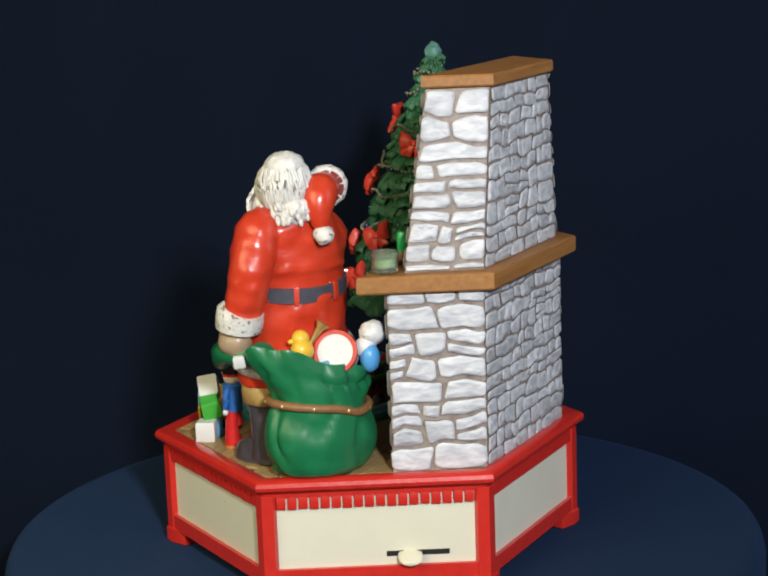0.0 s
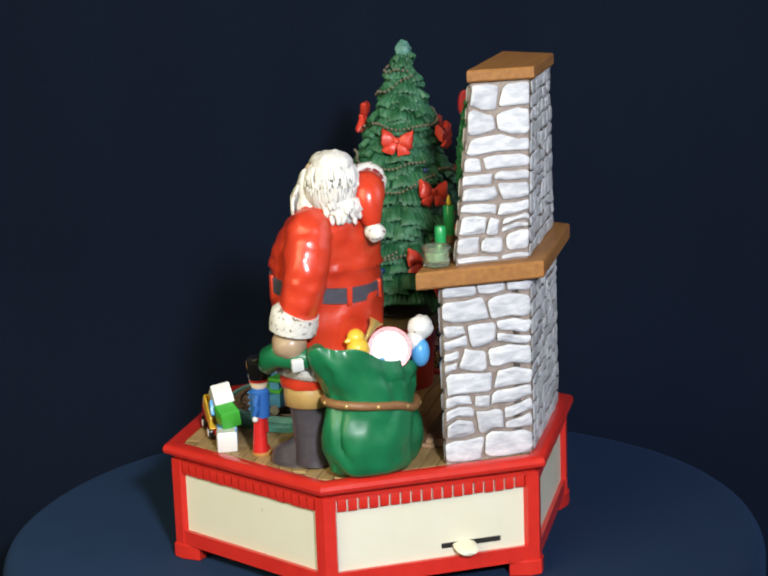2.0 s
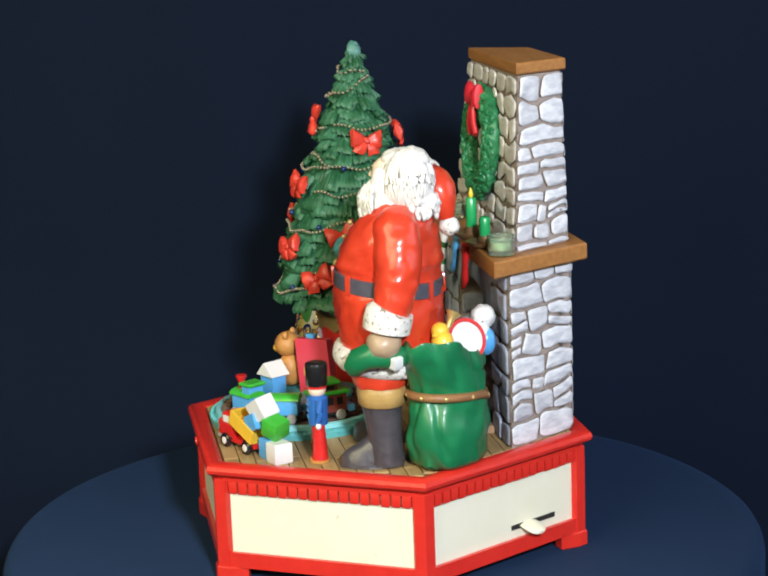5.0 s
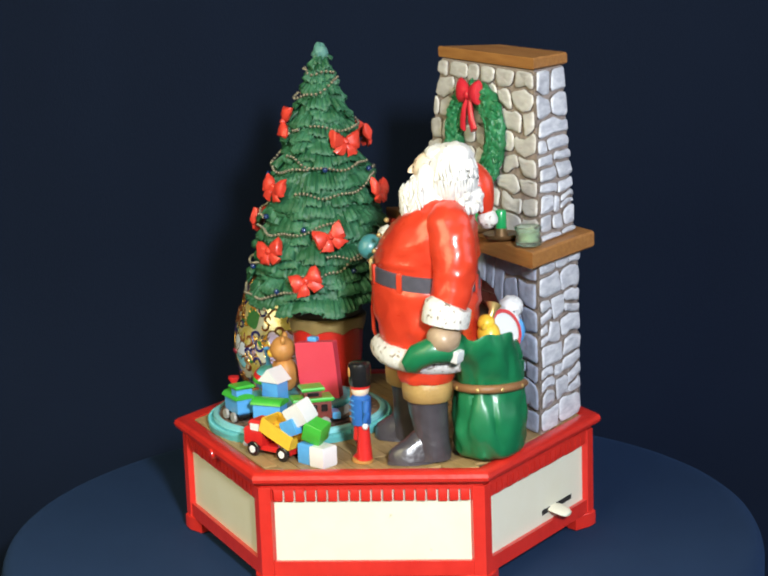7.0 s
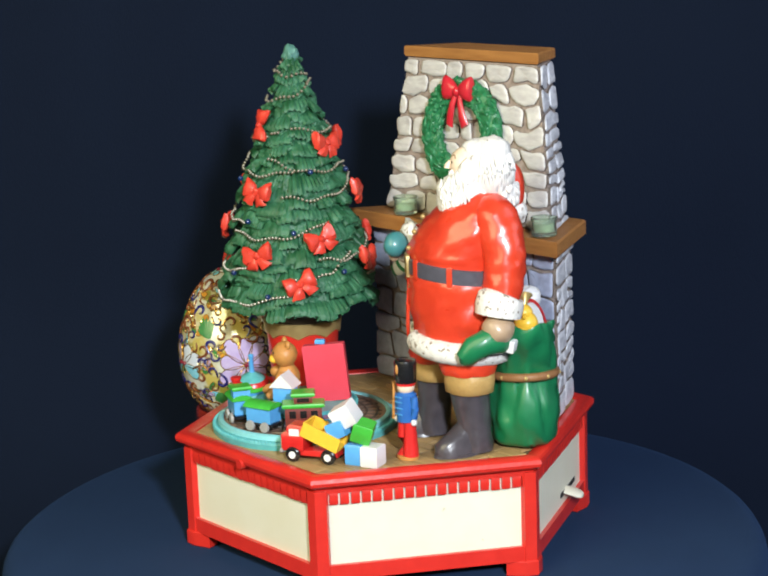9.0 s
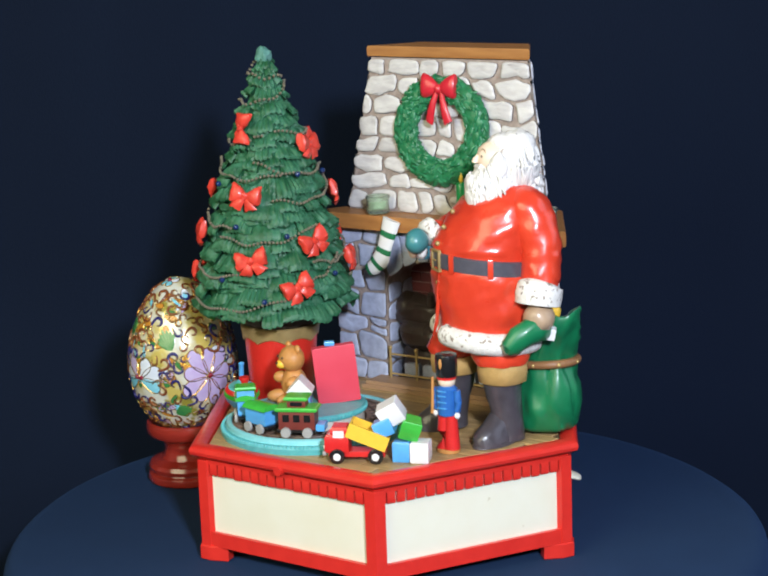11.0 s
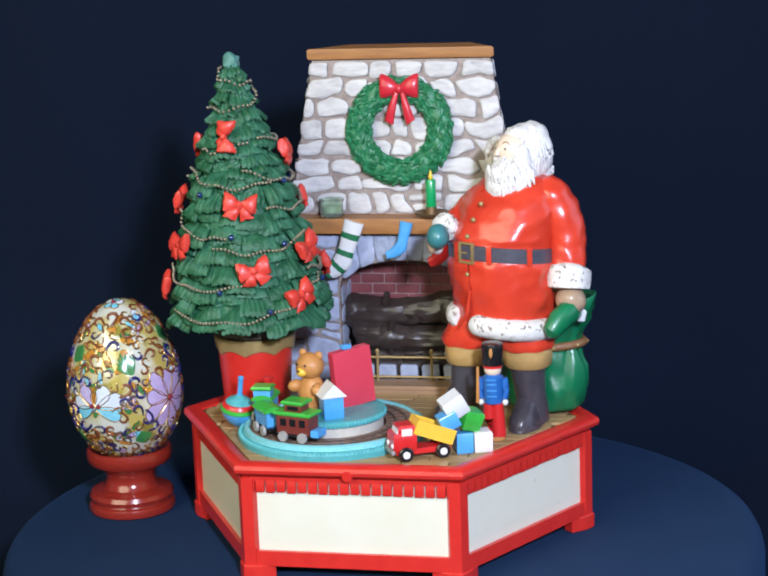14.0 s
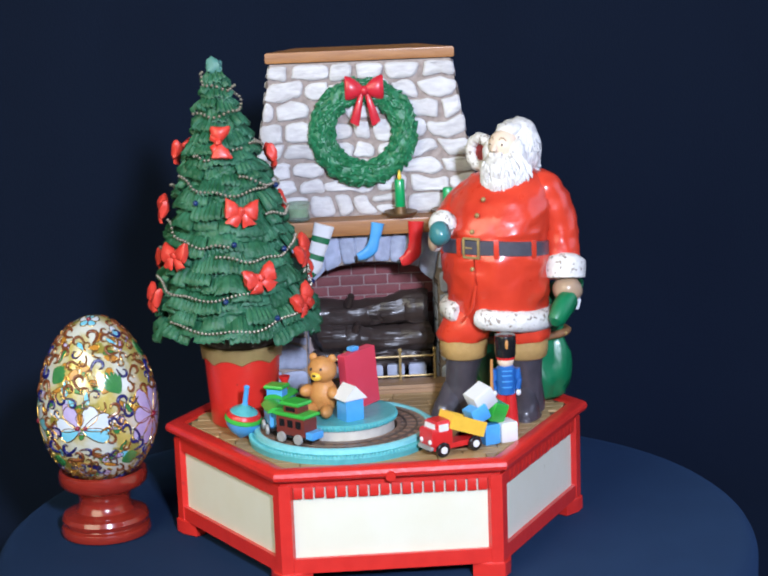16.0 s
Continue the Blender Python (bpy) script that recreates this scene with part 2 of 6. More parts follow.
# ---- building tools: all lengths in millimetres, x and y from the middle of the box, z from the table ----
class Form:
    """A growing mesh: points, faces and a material number for each face."""

    def __init__(self):
        self.v, self.f, self.m = [], [], []

    def add(self, v, f, mi=0):
        o = len(self.v)
        self.v += [tuple(p) for p in v]
        self.f += [tuple(i + o for i in q) for q in f]
        self.m += [mi] * len(f)
        return self

    def loft(self, rings, mi=0, cap0=True, cap1=True, closed=False):
        n, k = len(rings[0]), len(rings)
        v = [p for r in rings for p in r]
        f = []
        for i in range(k if closed else k - 1):
            a, b = i * n, ((i + 1) % k) * n
            f += [(a + j, a + (j + 1) % n, b + (j + 1) % n, b + j) for j in range(n)]
        if not closed:
            if cap0:
                f.append(tuple(range(n - 1, -1, -1)))
            if cap1:
                f.append(tuple((k - 1) * n + j for j in range(n)))
        return self.add(v, f, mi)

    def lathe(self, c, profile, mi=0, n=32, wob=None, cap0=True, cap1=True):
        rings = []
        for r, z in profile:
            ring = []
            for j in range(n):
                a = 2 * math.pi * j / n
                k = r * (wob(a, z) if wob else 1)
                ring.append((c[0] + k * math.cos(a), c[1] + k * math.sin(a), c[2] + z))
            rings.append(ring)
        return self.loft(rings, mi, cap0, cap1)

    def blob(self, c, r, mi=0, rot=None, nu=20, nv=12, rough=0.0, freq=0.3):
        """An ellipsoid, its skin lifted by noise."""
        c, rot = Vector(c), rot or Matrix.Identity(3)
        rings = []
        for i in range(1, nv):
            p = math.pi * i / nv
            ring = []
            for j in range(nu):
                a = 2 * math.pi * j / nu
                q = rot @ Vector((r[0] * math.sin(p) * math.cos(a), r[1] * math.sin(p) * math.sin(a), -r[2] * math.cos(p)))
                if rough:
                    q *= 1 + rough * noise.noise((q + c) * freq)
                ring.append(c + q)
            rings.append(ring)
        v = [p for g in rings for p in g] + [c + rot @ Vector((0, 0, -r[2])), c + rot @ Vector((0, 0, r[2]))]
        f = []
        for i in range(nv - 2):
            for j in range(nu):
                f.append((i * nu + j, i * nu + (j + 1) % nu, (i + 1) * nu + (j + 1) % nu, (i + 1) * nu + j))
        s, e = (nv - 1) * nu, (nv - 1) * nu + 1
        for j in range(nu):
            f.append((s, (j + 1) % nu, j))
            f.append((e, (nv - 2) * nu + j, (nv - 2) * nu + (j + 1) % nu))
        return self.add(v, f, mi)

    def tube(self, pts, rad, mi=0, n=8, flat=1.0, up=(0, 0, 1), closed=False):
        """A tube along points; rad is a number or one for each point; flat squeezes it along up."""
        pts = [Vector(p) for p in pts]
        rad = rad if isinstance(rad, (list, tuple)) else [rad] * len(pts)
        rings = []
        for i, p in enumerate(pts):
            a = pts[i - 1] if i else (pts[-1] if closed else p)
            b = pts[(i + 1) % len(pts)] if (i < len(pts) - 1 or closed) else p
            t = (b - a).normalized()
            s = t.cross(Vector(up))
            if s.length < 1e-4:
                s = t.cross(Vector((1, 0, 0.1)))
            s.normalize()
            w = s.cross(t)
            rings.append([p + rad[i] * (math.cos(2 * math.pi * j / n) * s + flat * math.sin(2 * math.pi * j / n) * w) for j in range(n)])
        return self.loft(rings, mi, closed=closed)

    def prism(self, poly, z0, z1, mi=0, bev=0.0, m=None):
        """An upright prism over a polygon (anticlockwise), with chamfered edges, then moved by m."""
        c = Vector((sum(p[0] for p in poly) / len(poly), sum(p[1] for p in poly) / len(poly)))

        def ring(k, z):
            out = []
            for p in poly:
                d = Vector(p) - c
                out.append((*(c + d * (1 - k / max(d.length, 0.01))), z))
            return out
        rings = [ring(bev, z0), ring(0, z0 + bev), ring(0, z1 - bev), ring(bev, z1)] if bev else [ring(0, z0), ring(0, z1)]
        if m is not None:
            rings = [[m @ Vector(p) for p in g] for g in rings]
        return self.loft(rings, mi)

    def box(self, c, size, mi=0, bev=0.3, m=None):
        """A chamfered block; c is its centre; m turns it about that centre."""
        x, y, z = (s / 2 for s in size)
        mm = Matrix.Translation(c) @ (m.to_4x4() if m is not None else Matrix.Identity(4))
        return self.prism([(-x, -y), (x, -y), (x, y), (-x, y)], -z, z, mi, min(bev, 0.45 * min(size)), mm)

    def mesh(self, name, mats, origin=(0, 0, 0), sharp=38):
        me = bpy.data.meshes.new(name)
        o = Vector(origin)
        me.from_pydata([(Vector(p) - o) * MM for p in self.v], [], self.f)
        for q in mats:
            me.materials.append(q)
        me.polygons.foreach_set("material_index", self.m)
        me.polygons.foreach_set("use_smooth", [True] * len(self.f))
        me.update()
        me.set_sharp_from_angle(angle=radians(sharp))
        return me


ORIGIN = {}
TURNING = []


def thing(name, at, label, category, group="", kind=""):
    """An Empty at the base of a thing that stands on the turntable."""
    ob = tagged(new(name), label, category, group, kind)
    ob.empty_display_size = 0.01
    ob.location = Vector(at) * MM
    ORIGIN[ob.name] = at
    TURNING.append(ob)
    return ob


def solo(name, form, mats, at, label, category, group="", kind="", sharp=38):
    """A thing that is one mesh."""
    ob = tagged(new(name, form.mesh(name, mats if isinstance(mats, list) else [mats], at, sharp)), label, category, group, kind)
    ob.location = Vector(at) * MM
    ORIGIN[ob.name] = at
    TURNING.append(ob)
    return ob


def part(name, form, mats, parent, label="", sharp=38):
    """One mesh under a thing or under a part."""
    top = parent
    while top.parent:
        top = top.parent
    ob = new(name, form.mesh(name, mats if isinstance(mats, list) else [mats], ORIGIN[top.name], sharp))
    ob.parent = parent
    return tagged(ob, label)


def turn(a):
    return Matrix.Rotation(radians(a), 3, "Z")


def hexagon(r):
    return [(r * math.cos(radians(60 * k)), r * math.sin(radians(60 * k))) for k in range(6)]


rnd = random.Random(7)

# ---- the setting: a dark cloth behind and below, and the turning round table ----
def setting():
    f = Form()
    rings = []
    cove = [(152 + 150 * math.sin(k * math.pi / 28), 90 - 150 * math.cos(k * math.pi / 28)) for k in range(15)]
    for y, z in [(-1500, -60), (-400, -60), (0, -60)] + cove + [(302, 200), (302, 500), (302, 900)]:
        rings.append([(x, y + (6 * noise.noise(Vector((x * 0.006, z * 0.002, 3))) if z > 20 else 0), z) for x in range(-1500, 1501, 50)])
    n = len(rings[0])
    v = [p for r in rings for p in r]
    q = [(i * n + j, i * n + j + 1, (i + 1) * n + j + 1, (i + 1) * n + j) for i in range(len(rings) - 1) for j in range(n - 1)]
    f.add(v, q)
    ob = new("backdrop", f.mesh("backdrop", [BACK]))
    tagged(ob, "black-navy cloth hung behind and under the turntable", "backdrop", kind="structure")
    # unseen plain room; the gap in its right wall is added for fill light
    for c, s in (((0, -1800, 900), (3600, 40, 2000)), ((0, 1800, 900), (3600, 40, 2000)), ((-1800, 0, 900), (40, 3560, 2000)), ((1800, 0, 90), (40, 3560, 380)), ((1800, 0, 1790), (40, 3560, 220)), ((1800, -1440, 980), (40, 680, 1400)), ((1800, 1440, 980), (40, 680, 1400))):
        tagged(new("wall", Form().box(c, s, bev=0).mesh("wall", [WALL])), "plain grey wall out of view, added to bounce and block light", "wall", kind="structure")
    # floor and ceiling are out of view too, added to stop light leaking in
    tagged(new("floor", Form().box((0, 0, -100), (3600, 3600, 40), bev=0).mesh("floor", [WALL])), "plain grey floor out of view, added to block light from below", "floor", kind="structure")
    tagged(new("ceiling", Form().box((0, 0, 1920), (3600, 3600, 40), bev=0).mesh("ceiling", [WALL])), "plain grey ceiling out of view, added to close the room", "ceiling", kind="structure")
    d = Form()
    R = 198.0
    d.lathe((0, 0, 0), [(R - 1, -42), (R, -33), (R, -13), (R - 0.8, -9.5), (R - 2.6, -6.2), (R - 5.5, -4.0), (R - 9, -3.15), (R - 12, -3), (120, -3), (60, -3), (2, -3)], n=128,
            wob=lambda a, z: 1 + 0.004 * math.sin(3 * a + 1) + 0.002 * math.sin(7 * a))
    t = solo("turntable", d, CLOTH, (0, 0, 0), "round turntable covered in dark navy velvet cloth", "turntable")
    AXIS.append(t)


AXIS = []
WALL = mat("room_wall", (0.45, 0.44, 0.42), 0.9, scale=3, amount=0.3)
setting()


# ---- the hexagonal base ----
def base():
    b = thing("music_box_base", (0, 0, 0), "red lacquered hexagonal music box base with cream panels", "music box")
    f = Form()
    prof = [(103.6, 48.2), (104.6, 48.6), (105.4, 50.6), (108.6, 51.2), (110.3, 52.4), (110.8, 54.0), (110.2, 55.8), (108.6, 56.9), (106.0, 57.3), (103.0, 57.1), (101.0, 56.4), (100.6, 55.0), (97, 54.0), (97, 48.2)]
    f.loft([[(x, y, z) for x, y in hexagon(r)] for r, z in prof], closed=True)
    part("rim", f, RED, b, "rounded glossy red rim moulding", 30)
    f = Form().prism(hexagon(100.4), 49, 55.0)
    deck = part("deck", f, GAP, b, "tan planked floor")
    for k in range(6):
        a = 30 + 60 * k
        m = turn(a)

        def at(u, d, z):
            q = m @ Vector((d, u, z))
            return (q.x, q.y, q.z)

        def slab(f, u0, u1, d0, d1, z0, z1, bev=0.3):
            f.box(at((u0 + u1) / 2, (d0 + d1) / 2, (z0 + z1) / 2), (d1 - d0, u1 - u0, z1 - z0), 0, bev, m)
        f = Form()
        slab(f, -48.2, 48.2, 86, 89.6, 9, 49.5)
        panel = part("panel", f, CREAM, b, "flat cream painted panel with small stains")
        f = Form()
        if k in (0, 4, 5):
            n = 18
            step = 93.4 / n
            slab(f, -47, 47, 88, 91.6, 47.6, 49.6, 0.1)
            for i in range(n):
                u = -46.7 + step * i
                slab(f, u + 0.5, u + step - 0.5, 88.5, 91.6, 41.9 + rnd.uniform(-0.25, 0.25), 47.8, 0.2)
            slab(f, -48.4, -46.9, 88.5, 91.6, 42, 49.5, 0.2)
            slab(f, 46.9, 48.4, 88.5, 91.6, 42, 49.5, 0.2)
            part("fringe", f, RED, panel, "red toothed fringe with narrow slits")
        else:
            slab(f, -48, 48, 88.5, 91.6, 42.6, 49.6, 0.2)
            part("top_rail", f, RED, panel, "red rail")
        f = Form()
        slab(f, -48.5, 48.5, 87.5, 91.8, 4.6, 12.0, 0.5)
        part("bottom_rail", f, RED, b)
        c, s = math.cos(radians(60 * k)), math.sin(radians(60 * k))
        f = Form()
        po = [(106.6, 0), (103.8, 4.85), (101.9, 4.6), (95, 4.5), (95, -4.5), (101.9, -4.6), (103.8, -4.85)]
        po = [(x * c - y * s, x * s + y * c) for x, y in po]
        f.prism(po, 3.2, 49.0, 0, 0.3)
        part("post", f, RED, b)
        f = Form()
        po = [(107.6, 0), (104.6, 5.6), (97.2, 11.6), (93, 7.5), (93, -7.5), (97.2, -11.6), (104.6, -5.6)]
        po = [(x * c - y * s, x * s + y * c) for x, y in po]
        f.prism(po, -2.8, 4.8, 0, 0.5)
        part("foot", f, RED, b)
        if k == 4:
            f = Form()
            f.tube([at(0, 93.5, 52.6), at(0, 96.6, 52.2)], [3.0, 2.4], 0, 14)
            part("catch", f, RED, b, "small rounded red catch under the rim")
        if k == 0:
            # the slide switch: u runs from the front towards the back
            f = Form()
            # dark strip laid on the panel for the shade inside the slot
            slab(f, 4.4, 34.2, 89.0, 89.9, 16.2, 18.7, 0.1)
            part("slot", f, SLOT, panel, "narrow switch slot, its inner shade a dark strip")
            f = Form()
            rings = []
            for d, z, w, h in [(88, 17.6, 5.4, 1.5), (91, 17.3, 5.8, 1.5), (94, 16.6, 5.8, 1.5), (96.6, 15.8, 5.2, 1.4), (98.2, 15.2, 3.8, 1.2), (98.9, 15.0, 2.0, 0.8)]:
                rings.append([at(15.5 + w * math.cos(t), d, z + h * math.sin(t)) for t in [2 * math.pi * j / 12 for j in range(12)]])
            f.loft(rings)
            part("lever", f, LEVER, panel, "cream plastic slide lever sticking out")
    # planks run from side to side
    R, w = 100.0, 7.4
    rr = random.Random(3)
    y = -R * 0.866
    row = 0
    while y < R * 0.866 - 1:
        y1 = min(y + w, R * 0.866)
        ya, yb = y + 0.22, y1 - 0.22

        def lim(t):
            return R - abs(t) / math.sqrt(3) - 0.3
        x = -lim(0)
        cuts = [-200]
        t = -110 + rr.uniform(0, 30)
        while t < 110:
            cuts.append(t)
            t += rr.uniform(22, 40)
        cuts.append(200)
        for a, c in zip(cuts, cuts[1:]):
            p = [(max(a + 0.2, -lim(ya)), ya), (min(c - 0.2, lim(ya)), ya), (min(c - 0.2, lim(yb)), yb), (max(a + 0.2, -lim(yb)), yb)]
            if p[1][0] - p[0][0] < 1 or p[2][0] - p[3][0] < 1:
                continue
            part("plank", Form().prism(p, 54.5, 56.2 + rr.uniform(-0.12, 0.12), 0, 0.25), PLANK, deck)
        y = y1
        row += 1
    return b


base()


# ---- the stone fireplace ----
def warp(u, v, seed, lu, lv):
    """Shift a point of a face, so that joints run crooked; its rim stays where it is."""
    k = min(1.0, 7 * u, 7 * (1 - u))
    q = min(1.0, 9 * v, 9 * (1 - v))
    d = noise.noise_vector(Vector((u * lu * 0.085, v * lv * 0.085, seed)))
    e = noise.noise_vector(Vector((u * lu * 0.2, v * lv * 0.2, seed + 5)))
    w = 1.25 if seed == 27.0 else 1.0
    return u + (d.x * 3.4 + e.x * 1.0) * w * k / lu, v + (d.y * 2.6 + e.y * 0.9) * w * q / lv


def stone(parent, quad, nrm, cell, m, rr, high=1.9, gap=0.32, name="stone", seed=0.0, worn=0.0):
    """A rounded, uneven stone in a cell (u0, u1, v0, v1) of a four-cornered face."""
    u0, u1, v0, v1 = cell
    bl, br, tr, tl = (Vector(p) for p in quad)
    lu, lv = ((br - bl).length + (tr - tl).length) / 2, ((tl - bl).length + (tr - br).length) / 2
    g0, g1 = (0.0 if u0 < 0.001 else gap), (0.0 if u1 > 0.999 else gap)
    hu, hv = max(0.7, ((u1 - u0) * lu - g0 - g1) / 2), max(0.7, (v1 - v0) * lv / 2 - gap)
    cu, cv = (u0 + u1) / 2 + (g0 - g1) / 2 / lu, (v0 + v1) / 2
    n = 18
    power = rr.uniform(0.24, 0.42) + worn * rr.uniform(0.4, 1.6)
    ph1, ph2 = rr.uniform(0, 6.3), rr.uniform(0, 6.3)
    out = []
    for j in range(n):
        a = 2 * math.pi * (j + 0.5) / n
        c, s = math.cos(a), math.sin(a)
        k = 1.0 + worn * 0.12 + (0.03 + 0.1 * worn) * math.sin(2 * a + ph1) + (0.035 + 0.12 * worn) * math.sin(3 * a + ph2) + rr.uniform(-0.02, 0.02)
        out.append((math.copysign(abs(c) ** power, c) * k * hu, math.copysign(abs(s) ** power, s) * k * hv))
    h = high * rr.uniform(0.8, 1.15)
    tx, ty = rr.uniform(-0.25, 0.25), rr.uniform(-0.3, 0.3)

    def place(x, y, z):
        u, v = warp(cu + x / lu, cv + y / lv, seed, lu, lv) if seed else (cu + x / lu, cv + y / lv)
        p = bl * (1 - u) * (1 - v) + br * u * (1 - v) + tr * u * v + tl * (1 - u) * v
        return p + nrm * z
    e = min(1.0, 0.4 * min(hu, hv))
    f = Form()
    foot = [place(x, y, -0.6) for x, y in out]
    rings = []
    for ins, z in ((0.0, h * 0.6), (e * 0.4, h * 0.9), (e * 1.2, h)):
        rings.append([place(x * (1 - ins / hu), y * (1 - ins / hv), z + (tx * x / hu + ty * y / hv) * z * 0.5) for x, y in out])
    mid = [place(x * 0.62, y * 0.62, h * 1.02 + rr.uniform(-0.22, 0.25)) for x, y in out]
    top = [place(x * 0.25, y * 0.25, h * 1.04 + rr.uniform(-0.25, 0.25)) for x, y in out]
    # antique wash in the joints, with their shade painted into the stone's sides
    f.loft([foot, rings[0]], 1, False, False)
    f.loft(rings + [mid, top], 0, False, True)
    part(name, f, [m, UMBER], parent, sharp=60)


def courses(parent, quad, nrm, rows, m, rr, high=1.9, gap=0.6, seed=1.0, worn=0.0):
    """Rows of stones from the top down: (height, [widths]); a number instead of the list means that many, of random widths."""
    total = sum(h for h, _ in rows)
    v = 1.0
    for h, ws in rows:
        dv = h / total
        if isinstance(ws, int):
            ws = [rr.uniform(0.6, 1.5) for _ in range(ws)]
        s, u = sum(ws), 0.0
        for w in ws:
            du = w / s
            low = v - dv
            end = u + du if u + du < 0.9995 else 1.0
            if rr.random() < 0.14 and du < 0.4 and h > 30:
                mid = low + dv * rr.uniform(0.42, 0.58)
                stone(parent, quad, nrm, (u, end, low, mid), m, rr, high, gap, seed=seed, worn=worn)
                stone(parent, quad, nrm, (u, end, mid, v), m, rr, high, gap, seed=seed, worn=worn)
            else:
                stone(parent, quad, nrm, (u, end, low, v), m, rr, high, gap, seed=seed, worn=worn)
            u += du
        v -= dv


def fireplace():
    rr = random.Random(11)
    ob = thing("fireplace", (0, 70, 56.4), "whitewashed stone fireplace with a brown wooden mantel and tall chimney", "fireplace")
    # lower body
    FX, FY, BX, BY = 69.0, 51.4, 44.0, 88.4
    zb, zt = 56.3, 142.8

    def xe(y):
        return FX + (BX - FX) * (y - FY) / (BY - FY)
    jamb_r = part("jamb", Form().prism([(36.5, FY), (FX, FY), (xe(84), 84), (36.5, 84)], zb, zt), MORTAR, ob, "stone jamb with taupe mortar", 30)
    jamb_l = part("jamb", Form().prism([(-FX, FY), (-36.5, FY), (-36.5, 84), (-xe(84), 84)], zb, zt), MORTAR, ob, "stone jamb with taupe mortar", 30)
    rear = part("rear_wall", Form().prism([(-xe(81), 81), (xe(81), 81), (BX, BY), (-BX, BY)], zb, zt), MORTAR, ob, "", 30)
    arch = [(36.5 * math.cos(math.pi * j / 20), 112 + 14.5 * math.sin(math.pi * j / 20)) for j in range(21)]
    poly = arch + [(-36.5, zt), (36.5, zt)]
    lintel = part("lintel", Form().loft([[(x, FY, z) for x, z in poly], [(x, 81.2, z) for x, z in poly]]), MORTAR, ob, "arched stone lintel over the firebox", 30)
    # upper chimney
    core = Form()
    lowq = [(-63.6, 57.0), (62.0, 57.0), (42.0, 87.6), (-43.0, 87.6)]
    topq = [(-49.6, 63.4), (47.6, 63.4), (32.4, 88.4), (-33.4, 88.4)]
    core.loft([[(x, y, 150) for x, y in lowq], [(x, y, 233.8) for x, y in topq]])
    chim = part("chimney", core, MORTAR, ob, "tapering stone chimney breast", 30)

    def face(a, b, c, d):
        n = (Vector(b) - Vector(a)).cross(Vector(d) - Vector(a)).normalized()
        return [a, b, c, d], n
    # side faces
    lower = [(25, [0.37, 0.33, 0.30]), (44, [0.53, 0.47]), (48, [0.27, 0.35, 0.38]), (42, [0.14, 0.36, 0.5]), (36, [0.54, 0.46]), (28, [0.3, 0.22, 0.48]), (52, [0.32, 0.34, 0.34]), (46, [0.43, 0.57])]
    upper = [(48, [0.5, 0.5]), (45, [0.42, 0.58]), (36, [1.0]), (30, [0.28, 0.72]), (24, [0.46, 0.54]), (30, [0.5, 0.5]), (24, [0.5, 0.5]), (32, [0.4, 0.22, 0.38]), (38, [0.3, 0.36, 0.34]), (15, [0.6, 0.4])]
    q, n = face((FX, FY, zb), (BX, BY, zb), (BX, BY, zt), (FX, FY, zt))
    courses(jamb_r, q, n, lower, STONE, rr, 1.9, 0.75, 3.0)
    q, n = face((-BX, BY, zb), (-FX, FY, zb), (-FX, FY, zt), (-BX, BY, zt))
    courses(jamb_l, q, n, [(h, w[::-1]) for h, w in lower[::-1]], STONE, rr, 1.9, 0.75, 7.0)
    q, n = face((62.0, 57, 151), (42.0, 87.6, 151), (32.4, 88.4, 233.6), (47.6, 63.4, 233.6))
    courses(chim, q, n, upper, STONE, rr, 1.8, 0.75, 11.0)
    q, n = face((-43.0, 87.6, 151), (-63.6, 57, 151), (-49.6, 63.4, 233.6), (-33.4, 88.4, 233.6))
    courses(chim, q, n, [(h, w[::-1]) for h, w in upper[::-1]], STONE, rr, 1.8, 0.75, 15.0)
    # back faces, many small stones
    q, n = face((BX, BY, zb), (-BX, BY, zb), (-BX, BY, zt), (BX, BY, zt))
    courses(rear, q, n, [(rr.uniform(20, 32), rr.choice([7, 8, 9])) for _ in range(12)], STONE_G, rr, 1.4, 0.36, 19.0)
    q, n = face((41.4, 87.6, 151), (-41.4, 87.6, 151), (-31.6, 88.4, 233.6), (31.6, 88.4, 233.6))
    courses(chim, q, n, [(rr.uniform(20, 34), rr.choice([5, 6, 7])) for _ in range(11)], STONE_G, rr, 1.4, 0.36, 23.0)
    # front of the chimney
    q, n = face((-64.0, 57, 151), (62.4, 57, 151), (48.0, 63.4, 233.6), (-50.0, 63.4, 233.6))
    rows = [(30, [0.12, 0.21, 0.13, 0.17, 0.19, 0.18]), (34, [0.2, 0.14, 0.2, 0.13, 0.13, 0.2]), (34, [0.06, 0.17, 0.17, 0.18, 0.13, 0.19, 0.1]), (36, [0.13, 0.15, 0.17, 0.09, 0.14, 0.14, 0.18]), (32, [0.12, 0.2, 0.13, 0.11, 0.14, 0.16, 0.14]), (30, [0.17, 0.17, 0.13, 0.16, 0.22, 0.15]), (30, [0.2, 0.13, 0.22, 0.14, 0.19, 0.12]), (38, [0.1, 0.15, 0.1, 0.1, 0.09, 0.14, 0.17, 0.15])]
    courses(chim, q, n, rows, STONE_W, rr, 1.7, 0.85, 27.0, 0.22)
